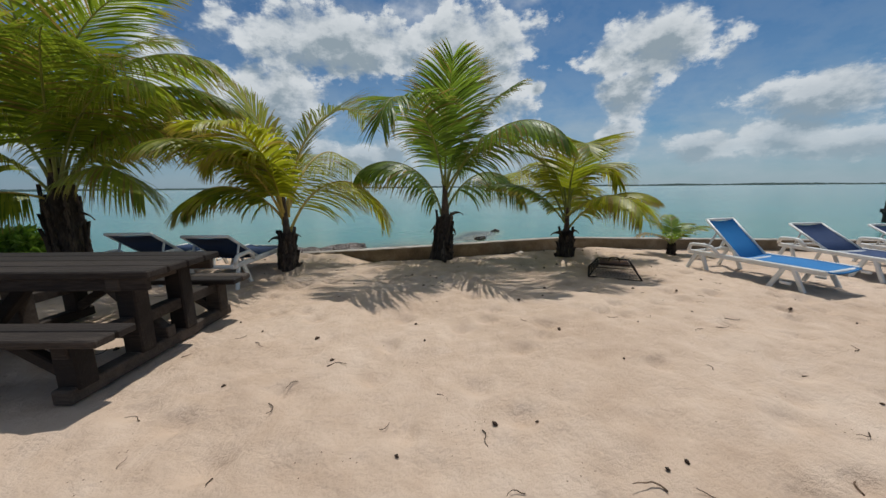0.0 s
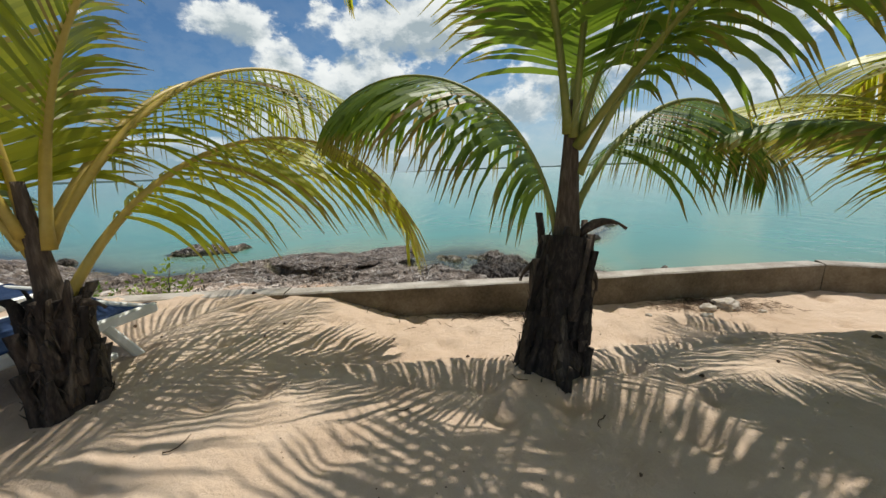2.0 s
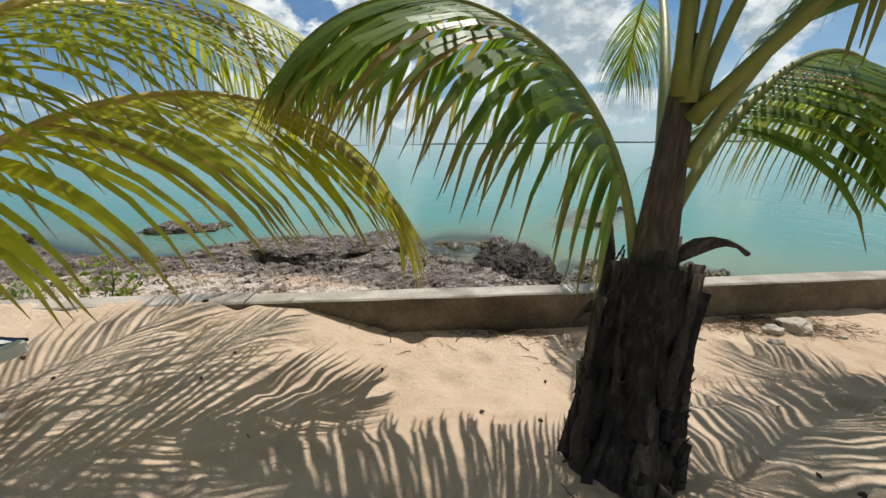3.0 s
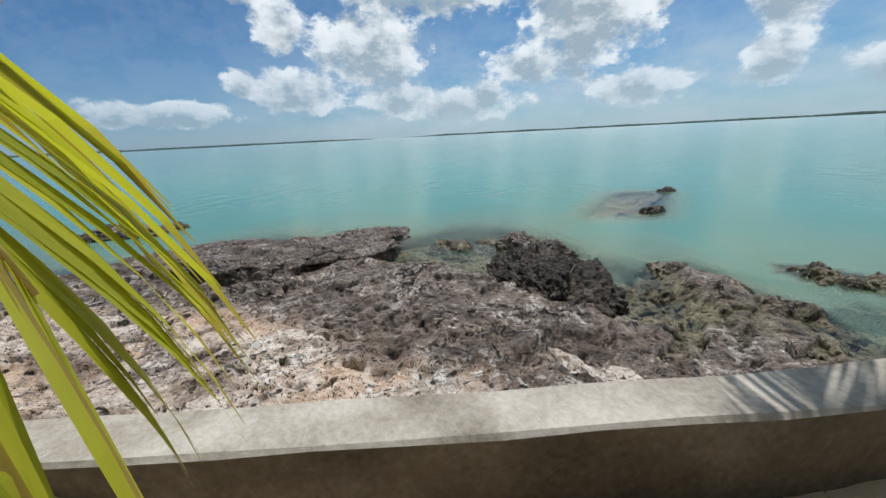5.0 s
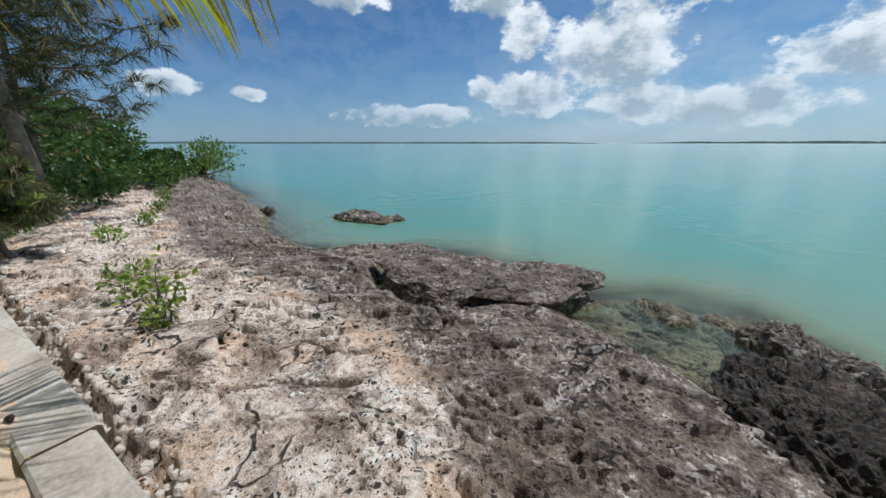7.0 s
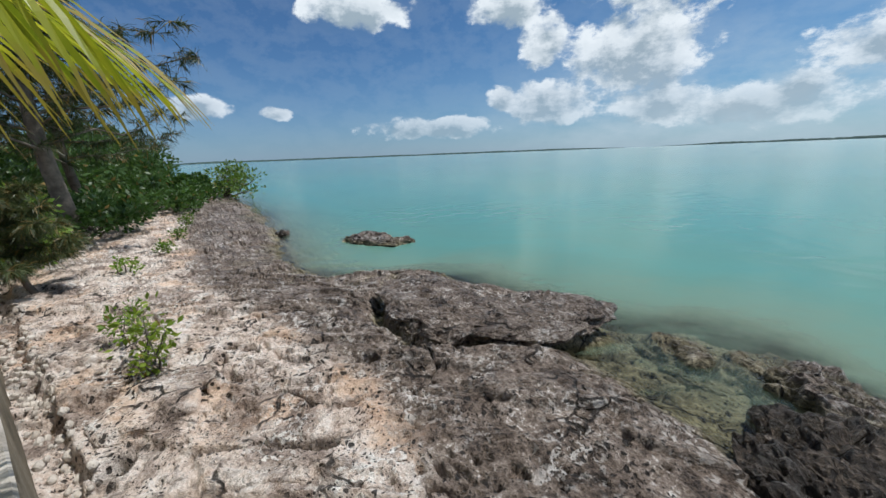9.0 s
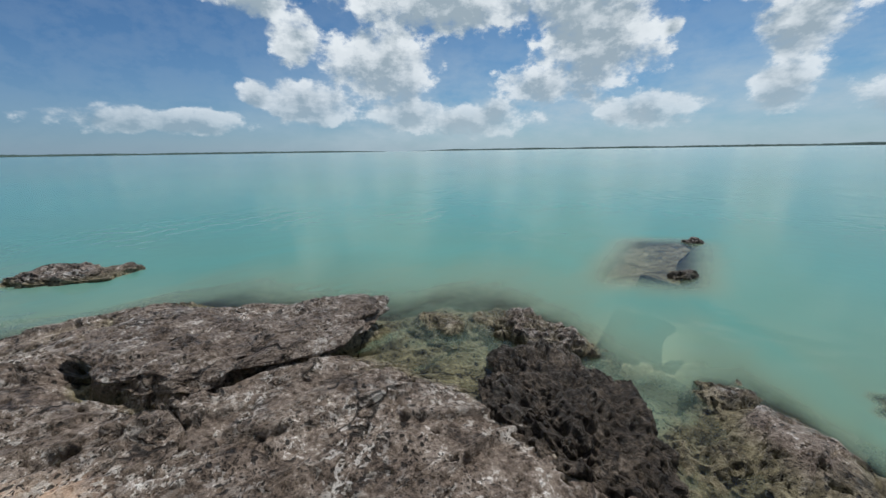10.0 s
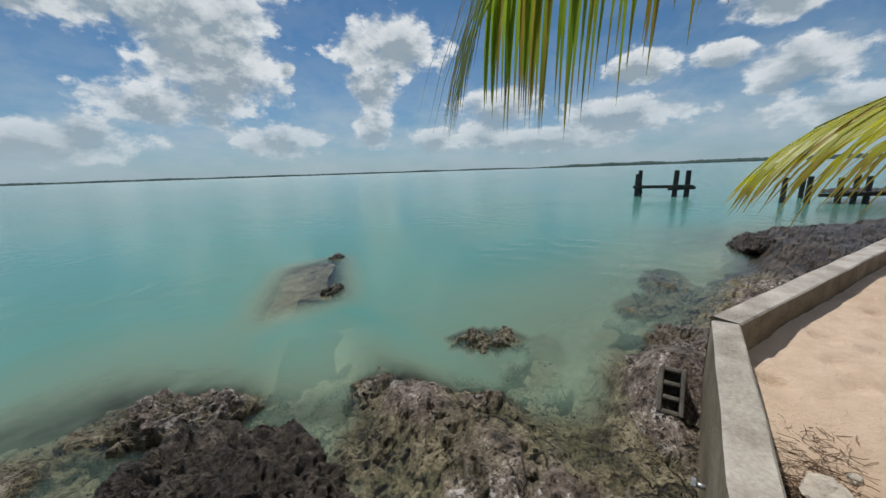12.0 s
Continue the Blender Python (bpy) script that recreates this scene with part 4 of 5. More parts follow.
def trunk_mesh(parent, base_r, top_r, height, seed, lean=(0, 0)):
    """Short stout trunk with ragged leaf bases wrapped round it."""
    rng = random.Random(seed)
    steps = 14
    pts = [(lean[0] * (i / steps), lean[1] * (i / steps), -0.12 + (height + 0.12) * i / steps) for i in range(steps + 1)]
    radii = [base_r + (top_r - base_r) * (i / steps) ** 0.8 + 0.012 * math.sin(i * 2.6 + seed) for i in range(steps + 1)]
    v, f = tube(pts, radii, 16)
    v = [Vector(c) + Vector((noise.noise(Vector(c) * 14 + Vector((seed, 0, 0))), noise.noise(Vector(c) * 14 + Vector((0, seed, 9))), 0)) * 0.022 for c in v]
    mesh_object("trunk", v, f, BARK, parent, True)
    for k in range(46):
        h = height * (0.02 + 0.98 * (k + 0.5) / 46)
        a = k * 2.4 + rng.uniform(-0.5, 0.5)
        r = base_r + (top_r - base_r) * (h / height) ** 0.8
        out = Vector((math.cos(a), math.sin(a), 0))
        side = Vector((-math.sin(a), math.cos(a), 0))
        wide, tall = r * rng.uniform(0.16, 0.46), height * rng.uniform(0.25, 0.62)
        skew = side * rng.uniform(-0.05, 0.05)
        flare = rng.uniform(-0.01, 0.012) if rng.random() < 0.72 else rng.uniform(0.02, 0.055)
        low = max(-0.06, h - tall * 0.6)
        c = Vector((lean[0] * low / height, lean[1] * low / height, low))
        vs, fs = [], []
        for j in range(6):
            u = j / 5
            w = wide * (1 - 0.8 * u ** 1.5) * rng.uniform(0.6, 1.3)
            rr = base_r + (top_r - base_r) * max(0, min(1, (low + tall * u) / height)) ** 0.8
            o = out * (rr * 0.95 + 0.008 + flare * u * u + rng.uniform(-0.005, 0.007)) + skew * u + Vector((lean[0] / height, lean[1] / height, 1)) * (tall * u)
            vs += [c + o - side * w - out * 0.014, c + o + out * 0.010, c + o + side * w - out * 0.014, c + o - out * 0.03]
        for j in range(5):
            b = 4 * j
            fs += [(b, b + 1, b + 5, b + 4), (b + 1, b + 2, b + 6, b + 5), (b + 2, b + 3, b + 7, b + 6), (b + 3, b, b + 4, b + 7)]
        fs += [(3, 2, 1, 0), (20, 21, 22, 23)]
        mesh_object("leaf_base", vs, fs, HUSK if k % 3 == 0 else BARK, parent, True)
    strands = []
    for k in range(150):
        h, a = height * rng.uniform(0.0, 1.02), rng.uniform(0, 6.283)
        r = base_r + (top_r - base_r) * (min(h, height) / height) ** 0.8 + 0.012
        p = Vector((lean[0] * h / height + r * math.cos(a), lean[1] * h / height + r * math.sin(a), h))
        d = Vector((math.cos(a) * rng.uniform(0.0, 0.35), math.sin(a) * rng.uniform(0.0, 0.35), rng.choice((-1, 1)) * rng.uniform(0.5, 1.0)))
        d += Vector((-math.sin(a), math.cos(a), 0)) * rng.uniform(-0.6, 0.6)
        size = rng.uniform(0.02, 0.07)
        strands.append(tube([p - d * size, p, p + d * size * 0.6 + Vector((math.cos(a), math.sin(a), 0)) * 0.006], [0.0035, 0.003, 0.0008], 4))
    v, f = joined(strands)
    tagged(mesh_object("fibre", v, f, BARK, parent), kind="stuff")


def stub(parent, at, azimuth, rise, length, width):
    """A cut dry frond butt that bends down."""
    a = radians(azimuth)
    heading = Vector((math.sin(a), math.cos(a), 0))
    pts, p = [], Vector(at)
    for i in range(7):
        el = radians(rise - 95 * (i / 6) ** 1.2)
        pts.append(p.copy())
        p = p + (heading * math.cos(el) + Vector((0, 0, math.sin(el)))) * length / 6
    v, f = tube(pts, [width * (0.8 + 0.5 * math.sin(i * 0.9)) for i in range(7)], 6)
    mesh_object("dry_stub", v, f, HUSK, parent, True)


def palm(at, base_r, top_r, height, stem, fronds, leaf, stalk, label, seed, stubs=(), leaf_len=0.62, lean=(0, 0), count=88):
    root = new("coconut_palm")
    root.location = at
    tagged(root, label, "palm tree", "coconut palms behind the sea wall")
    trunk_mesh(root, base_r, top_r, height, seed, lean)
    sides = 10
    pts = [(lean[0], lean[1], height - 0.12 + (stem + 0.12) * i / 8) for i in range(9)]
    v, f = tube(pts, [top_r * (0.78 - 0.55 * (i / 8) ** 0.7) for i in range(9)], sides)
    mesh_object("crown_stem", v, f, HUSK, root, True)
    for k, (az, rise, length, droop, up, *rest) in enumerate(fronds):
        opts = rest[0] if rest else {}
        mat = opts.get("leaf", leaf)
        r = top_r * 0.35
        start = (lean[0] + r * math.sin(radians(az)), lean[1] + r * math.cos(radians(az)), height + up)
        frond(root, start, az, rise, length, droop, mat, opts.get("stalk", stalk), opts.get("hang", 0.30), opts.get("len", leaf_len),
              opts.get("count", count), opts.get("bare", 0.17), seed * 100 + k, opts.get("sway", 0.0), opts.get("roll", 0.0), opts.get("curl", 1.35), opts.get("wide", 1.0))
    for az, rise, length, up in stubs:
        stub(root, (lean[0] + top_r * 0.6 * math.sin(radians(az)), lean[1] + top_r * 0.6 * math.cos(radians(az)), height + up), az, rise, length, 0.02)
    return root


palm((0.17, 8.02, -0.05), 0.165, 0.105, 0.62, 0.62, [
    (-78, 81, 1.76, 123, -0.06, {"hang": 0.72, "sway": -12, "curl": 1.32}),
    (10.5, 87.5, 2.13, 52, 0.46, {"hang": 0.2, "sway": 35, "curl": 1.01, "len": 0.68}),
    (-150, 71, 2.13, 146, 0.48, {"hang": 0.35, "sway": -7, "curl": 1.75}),
    (140, 46, 2.13, 95, 0.42, {"hang": 0.6, "curl": 1.95}),
    (50, 56, 2.05, 116, 0.12, {"hang": 0.75, "sway": 10, "curl": 1.15}),
    (99, 81, 1.7, 49, 0.46, {"hang": 0.35, "sway": -31, "curl": 0.85}),
    (95, 66, 1.9, 88, 0.3, {"hang": 0.5, "curl": 1.5, "wide": 0.85}),
    (10, 60, 2.70, 105, 0.16, {"hang": 0.80, "len": 0.44, "bare": 0.69, "count": 64, "wide": 0.60}),
    (172, 82, 1.65, 40, 0.46, {"hang": 0.3, "curl": 1.6, "bare": 0.14}),
], LEAF_GREEN, STEM_GREEN, "tall green coconut palm with a short ragged trunk in sand", 3, lean=(0.07, 0.20),
    stubs=[(80, 40, 0.24, 0.02), (95, -20, 0.16, -0.14), (-100, 5, 0.20, -0.12), (70, -50, 0.2, -0.05)])
palm((-1.72, 7.36, 0.05), 0.112, 0.08, 0.43, 0.44, [
    (27.5, 58.6, 2.24, 144, -0.03, {"hang": 0.56, "len": 0.62, "count": 80, "sway": 29, "curl": 1.37, "roll": 14}),
    (52.7, 80, 2.26, 115, 0.19, {"hang": 0.18, "sway": -39, "curl": 1.87, "len": 0.60, "wide": 0.85}),
    (-90, 90, 1.75, 48, 0.10, {"hang": 0.25, "curl": 1.77}),
    (-96, 56.5, 1.35, 113, 0.17, {"hang": 0.60, "sway": 6, "curl": 1.19}),
    (-157, 77, 1.20, 155, 0.24, {"hang": 0.55, "sway": 55, "curl": 2.5}),
    (11, 58, 2.35, 98, 0.2, {"hang": 0.62, "count": 54, "wide": 0.72}),
    (-7, 54, 2.4, 92, 0.22, {"hang": 0.4, "count": 54, "wide": 0.72}),
    (-165, 78, 1.5, 100, 0.25, {"hang": 0.4, "curl": 1.6}),
    (-138, 68, 1.6, 95, 0.2, {"hang": 0.5, "curl": 1.5}),
    (-70, 74, 1.5, 95, 0.2, {"hang": 0.45}),
], LEAF_YELLOW, STEM_YELLOW, "yellow-green young coconut palm with arching fronds in sand", 2, lean=(0.0, 0.03),
    stubs=[(-95, 25, 0.2, -0.08), (60, 30, 0.12, -0.05), (-80, -20, 0.16, -0.12)], leaf_len=0.62)
palm((2.0, 8.1, -0.05), 0.115, 0.08, 0.42, 0.34, [
    (-89, 53, 1.25, 67, 0.12, {"leaf": LEAF_GREEN, "hang": 0.45, "len": 0.42, "sway": 33, "curl": 1.5}),
    (161, 30, 1.40, 79, 0.24, {"hang": 0.52, "sway": 16, "curl": 1.87}),
    (-8, 81, 1.75, 148, 0.21, {"hang": 0.5, "sway": 18, "curl": 1.54}),
    (186, 90, 1.59, 134, 0.34, {"hang": 0.2, "sway": 10, "curl": 1.2}),
    (84, 90, 1.39, 175, 0.26, {"hang": 0.4, "sway": -18, "curl": 1.53}),
    (-70, 84, 1.2, 75, 0.22, {"hang": 0.2}),
    (-16, 56, 2.15, 92, 0.12, {"hang": 0.48, "len": 0.66, "count": 104, "wide": 0.62}),
    (95, 52, 1.3, 75, 0.05, {"hang": 0.5}),
    (30, 64, 1.4, 95, 0.08, {"hang": 0.5}),
], LEAF_YELLOW, STEM_GREEN, "short yellow-green coconut palm with a stubby dark trunk", 4,
    stubs=[(-85, 30, 0.2, -0.05), (70, 30, 0.2, -0.03)], leaf_len=0.56)
palm((-4.3, 7.35, 0.02), 0.20, 0.15, 0.95, 0.6, [
    (75, 72, 2.4, 105, 0.1, {"hang": 0.5}), (100, 82, 2.6, 85, 0.3), (60, 64, 2.1, 110, 0.05, {"hang": 0.56}), (130, 74, 2.3, 95, 0.15, {"hang": 0.5}),
    (170, 80, 2.2, 80, 0.25), (-150, 74, 2.3, 85, 0.2, {"hang": 0.5}), (-100, 72, 2.4, 90, 0.15, {"hang": 0.5}), (-60, 76, 2.4, 85, 0.25, {"hang": 0.5}),
    (-20, 78, 2.3, 70, 0.3), (25, 80, 2.4, 70, 0.35), (85, 56, 2.0, 90, 0.0, {"hang": 0.62}), (200, 58, 1.8, 110, 0.0, {"hang": 0.5}),
    (-165, 24, 1.3, 115, -0.08, {"leaf": LEAF_YELLOW, "stalk": STEM_YELLOW, "hang": 0.9}),
    (110, 40, 1.6, 95, -0.05, {"hang": 0.62}), (145, 88, 2.3, 40, 0.4, {"hang": 0.2}), (70, 62, 2.4, 82, 0.05, {"hang": 0.6}), (92, 72, 2.6, 96, 0.15, {"hang": 0.6}), (110, 60, 2.2, 80, 0.1, {"hang": 0.6}),
], LEAF_LIGHT, STEM_GREEN, "large coconut palm with a thick dark trunk near the picnic table", 1,
    stubs=[(80, 20, 0.25, -0.25), (-80, 20, 0.3, -0.3), (120, -10, 0.22, -0.1)], leaf_len=0.60, count=92)
palm((3.72, 8.3, -0.06), 0.045, 0.035, 0.18, 0.10, [
    (-95, 42, 0.62, 70, 0.0, {"leaf": LEAF_DRY}), (82, 40, 0.78, 55, 0.02), (-40, 66, 0.5, 60, 0.04), (20, 70, 0.5, 50, 0.05),
    (130, 60, 0.45, 70, 0.03), (-140, 55, 0.5, 80, 0.02), (60, 58, 0.55, 70, 0.04),
], LEAF_GREEN, STEM_GREEN, "small dark seedling palm near the sea wall", 5, leaf_len=0.26, count=26)


# ---- picnic table ----
def picnic_table():
    root = new("picnic_table")
    root.location = (-2.17, 5.27, 0.0)
    root.rotation_euler = (0, 0, radians(-1.5))
    tagged(root, "heavy dark weathered timber picnic table with attached benches on sand", "picnic table")
    half = 0.76
    for k in range(4):
        y = -0.225 + 0.15 * k
        part("tabletop_board", box_bm((2 * half, 0.146, 0.042), (0, y, 0.569), None, 0.007), TIMBER, root)
    for side in (-1, 1):
        for k in range(2):
            part("bench_board", box_bm((2 * half - 0.02, 0.105, 0.040), (0.02, side * (0.46 + 0.11 * k), 0.335), None, 0.007), TIMBER, root)
    part("table_apron", box_bm((2 * half - 0.06, 0.035, 0.07), (0, -0.255, 0.512), None, 0.005), TIMBER, root)
    part("table_apron", box_bm((2 * half - 0.06, 0.035, 0.07), (0, 0.255, 0.512), None, 0.005), TIMBER, root)
    for x in (-0.55, 0.55):
        part("foot_beam", box_bm((0.09, 1.22, 0.075), (x, 0, 0.065), None, 0.008), TIMBER, root)
        part("bench_bearer", box_bm((0.075, 1.16, 0.07), (x, 0, 0.278), None, 0.006), TIMBER, root)
        part("top_bearer", box_bm((0.075, 0.56, 0.07), (x, 0, 0.512), None, 0.006), TIMBER, root)
        for y in (-0.17, 0.17):
            part("table_post", box_bm((0.11, 0.10, 0.42), (x, y, 0.30), None, 0.008), TIMBER, root)
        for y in (-0.52, 0.52):
            part("bench_post", box_bm((0.11, 0.10, 0.22), (x, y, 0.19), None, 0.008), TIMBER, root)
        part("brace", beam_bm((x * 0.35, 0, 0.50), (x, 0, 0.14), 0.06, 0.07), TIMBER, root)
        for y in (-0.5, 0.5):
            part("brace", beam_bm((x - math.copysign(0.32, x), y, 0.30), (x, y, 0.10), 0.05, 0.06), TIMBER, root)
    part("stretcher", box_bm((1.2, 0.07, 0.07), (0, 0, 0.135), None, 0.006), TIMBER, root)


picnic_table()


# ---- sun loungers ----
def tube_part(name, points, r, mat, parent, sides=8):
    v, f = tube(points, [r] * len(points), sides)
    return mesh_object(name, v, f, mat, parent, True)


def smooth_line(points, n=5):
    """Rounds the corners of a line of points."""
    pts = [Vector(p) for p in points]
    out = [pts[0]]
    for a, b, c in zip(pts, pts[1:], pts[2:]):
        p, q = b.lerp(a, 0.3), b.lerp(c, 0.3)
        for k in range(n):
            t = k / (n - 1)
            out.append(p * (1 - t) ** 2 + b * 2 * t * (1 - t) + q * t * t)
    return out + [pts[-1]]


def sling(name, line, half, mat, parent, thick=0.012):
    """Fabric stretched between two rails along a side profile."""
    pts = smooth_line(line, 6)
    verts, faces = [], []
    cols = 8
    for p in pts:
        for k in range(cols + 1):
            u = 2 * k / cols - 1
            verts.append((p.x, u * half, p.z - 0.022 * (1 - u * u)))
    n = len(verts)
    verts += [(x, y, z - thick) for x, y, z in verts]
    w = cols + 1
    for i in range(len(pts) - 1):
        for k in range(cols):
            a = i * w + k
            faces.append((a, a + 1, a + w + 1, a + w))
            faces.append((n + a, n + a + w, n + a + w + 1, n + a + 1))
        for k in (0, cols):
            a = i * w + k
            faces.append((a, a + w, n + a + w, n + a))
    for i in (0, len(pts) - 1):
        for k in range(cols):
            a = i * w + k
            faces.append((a, n + a, n + a + 1, a + 1))
    return mesh_object(name, verts, faces, mat, parent, True)


def sun_lounger(at, heading, fabric, back_rise, label):
    """Local x runs from the head to the foot end."""
    root = new("sun_lounger")
    root.location = at
    root.rotation_euler = (0, 0, radians(heading))
    tagged(root, label, "sun lounger", "sun loungers on the beach")
    half, z = 0.235, 0.245
    L = 1.30
    for s in (-1, 1):
        y = s * (half + 0.05)
        part("side_rail", box_bm((L, 0.030, 0.055), (L / 2, y, z), None, 0.010), PLASTIC, root)
        tube_part("armrest", smooth_line([(0.02, y + s * 0.02, z + 0.02), (0.04, y + s * 0.03, z + 0.10), (0.28, y + s * 0.03, z + 0.11), (0.36, y + s * 0.02, z + 0.02)]), 0.021, PLASTIC, root)
        for x, dx in ((0.10, -0.09), (0.18, 0.10), (0.98, -0.10), (1.06, 0.12)):
            b = beam_bm((x, y, z - 0.01), (x + dx, y + s * 0.02, 0.0), 0.034, 0.042, 0.008)
            part("leg", b, PLASTIC, root)
        wheel_like = box_bm((0.09, 0.03, 0.03), (1.02, y + s * 0.02, 0.09), None, 0.006)
        part("leg_brace", wheel_like, PLASTIC, root)
    for x in (0.02, 0.62, L - 0.02):
        part("cross_bar", box_bm((0.035, 2 * half + 0.10, 0.035), (x, 0, z - 0.005), None, 0.008), PLASTIC, root)
    sling("seat_fabric", [(0.50, 0, z + 0.02), (1.0, 0, z + 0.03), (L + 0.02, 0, z + 0.015)], half + 0.025, fabric, root)
    r = radians(back_rise)
    bl = 0.52
    tip = (0.52 - bl * math.cos(r), z + 0.03 + bl * math.sin(r))
    back = sling("backrest", [(0.53, 0, z + 0.025), ((0.53 + tip[0]) / 2, 0, (z + tip[1]) / 2 + 0.005), (tip[0], 0, tip[1])], half, fabric, root)
    for s in (-1, 1):
        tube_part("backrest_frame", [(0.54, s * half, z + 0.015), (tip[0] - 0.01, s * half, tip[1])], 0.015, PLASTIC, root)
        tube_part("backrest_prop", [((0.53 + tip[0] * 2) / 3, s * half, (z + tip[1] * 2) / 3), (0.16, s * half, z)], 0.011, PLASTIC, root)
    tube_part("backrest_bar", [(tip[0] - 0.012, -half, tip[1]), (tip[0] - 0.012, half, tip[1])], 0.016, PLASTIC, root)
    return root


sun_lounger((-2.22, 6.58, 0.0), 88, NAVY, 31, "white resin sun lounger with navy sling beside a palm")
sun_lounger((-3.1, 6.72, 0.0), 90, NAVY, 33, "white resin sun lounger with navy sling near the large palm")
sun_lounger((-5.2, 7.25, 0.0), 186, GREY_CLOTH, 40, "white resin sun lounger with a faded grey sling")
sun_lounger((3.60, 7.52, -0.06), -72, BLUE, 46, "white resin sun lounger with bright blue sling, backrest raised")
sun_lounger((5.2, 7.85, -0.06), -88, NAVY, 30, "white resin sun lounger with navy sling facing away")
sun_lounger((6.2, 7.75, -0.06), -86, NAVY, 28, "white resin sun lounger with navy sling ending the row")


# ---- wire fish trap on the sand ----
def wire_trap():
    root = new("wire_trap")
    root.location = (2.20, 7.10, -0.01)
    root.rotation_euler = (0, 0, radians(-24))
    tagged(root, "low black wire mesh cage with a rusty lid on sand", "trap")
    b, t, h = 0.27, 0.17, 0.14
    low = [Vector((sx * b, sy * b, 0.0)) for sx, sy in ((-1, -1), (1, -1), (1, 1), (-1, 1))]
    high = [Vector((sx * t, sy * t, h)) for sx, sy in ((-1, -1), (1, -1), (1, 1), (-1, 1))]
    for k in range(4):
        tube_part("corner_rod", [low[k], high[k]], 0.008, WIRE, root, 6)
        tube_part("base_rod", [low[k], low[(k + 1) % 4]], 0.007, WIRE, root, 6)
        tube_part("rim_rod", [high[k], high[(k + 1) % 4]], 0.009, WIRE, root, 6)
        pieces = []
        n = 13
        for i in range(n + 1):
            u = i / n
            a, c = low[k].lerp(low[(k + 1) % 4], u), high[k].lerp(high[(k + 1) % 4], min(1, u + 0.25))
            d = high[k].lerp(high[(k + 1) % 4], max(0, u - 0.25))
            pieces += [tube([a, c], [0.0016, 0.0016], 3, False), tube([a, d], [0.0016, 0.0016], 3, False)]
        v, f = joined(pieces)
        mesh_object("mesh_panel", v, f, WIRE, root)
    mesh_bm = box_bm((2 * t - 0.03, 2 * t - 0.03, 0.012), (0, 0, h - 0.015), None, 0.003)
    part("lid", mesh_bm, RUST, root, "rust-brown sheet lid")
    tube_part("handle", smooth_line([(-0.06, 0, h), (-0.05, 0, h + 0.05), (0.05, 0, h + 0.05), (0.06, 0, h)]), 0.005, WIRE, root, 6)


wire_trap()


# ---- shrubs and trees along the shore ----
def leaf_cloud(name, centres, leaf, size, count, mat, parent, seed, narrow=0.5, droop=0.0):
    """Many small leaves gathered round twig ends."""
    rng = random.Random(seed)
    verts, faces, along = [], [], []
    for cx, cy, cz, r in centres:
        for _ in range(count):
            while True:
                q = Vector((rng.uniform(-1, 1), rng.uniform(-1, 1), rng.uniform(-1, 1)))
                if 0.1 < q.length < 1:
                    break
            p = Vector((cx, cy, cz)) + Vector((q.x * r, q.y * r, q.z * r * 0.75))
            d = (q.normalized() + Vector((rng.uniform(-0.7, 0.7), rng.uniform(-0.7, 0.7), rng.uniform(-0.2, 0.7) - droop))).normalized()
            side = d.cross(Vector((rng.uniform(-1, 1), rng.uniform(-1, 1), rng.uniform(-1, 1)))).normalized()
            s = size * rng.uniform(0.65, 1.3)
            o = len(verts)
            verts += [p, p + d * s * 0.5 + side * s * narrow * 0.5, p + d * s, p + d * s * 0.5 - side * s * narrow * 0.5]
            along += [0, 0.4, 0.8, 0.4]
            faces.append((o, o + 1, o + 2, o + 3))
    return mesh_object(name, verts, faces, mat, parent, attrs={"along": along})


def branch_line(a, b, rng, n=5, wob=0.05):
    a, b = Vector(a), Vector(b)
    return [a.lerp(b, i / n) + (Vector((rng.uniform(-1, 1), rng.uniform(-1, 1), rng.uniform(-1, 1))) * wob * (b - a).length if 0 < i < n else Vector()) for i in range(n + 1)]


def shrub(name, at, stems, leaf, mat, count, label, seed, clump=0.1, thick=0.012, category="shrub", group=""):
    """A woody plant: tapered stems that end in leafy clumps."""
    rng = random.Random(seed)
    root = new(name)
    root.location = at
    tagged(root, label, category, group)
    pieces, centres = [], []
    for x, y, z in stems:
        line = branch_line((rng.uniform(-0.02, 0.02), rng.uniform(-0.02, 0.02), -0.06), (x, y, z), rng)
        pieces.append(tube(line, [thick * (1 - 0.75 * i / 5) for i in range(6)], 6))
        for k in (2, 3, 4, 5):
            base = line[k]
            for _ in range(2):
                tip = base + Vector((rng.uniform(-1, 1), rng.uniform(-1, 1), rng.uniform(-0.2, 0.9))) * clump * 1.3
                pieces.append(tube([base, tip], [thick * 0.3, thick * 0.12], 5))
                centres.append((*tip, clump * rng.uniform(0.6, 1.15)))
    v, f = joined(pieces)
    mesh_object("stem", v, f, TWIG, root, True)
    leaf_cloud("foliage", centres, None, leaf, count, mat, root, seed + 1)
    return root


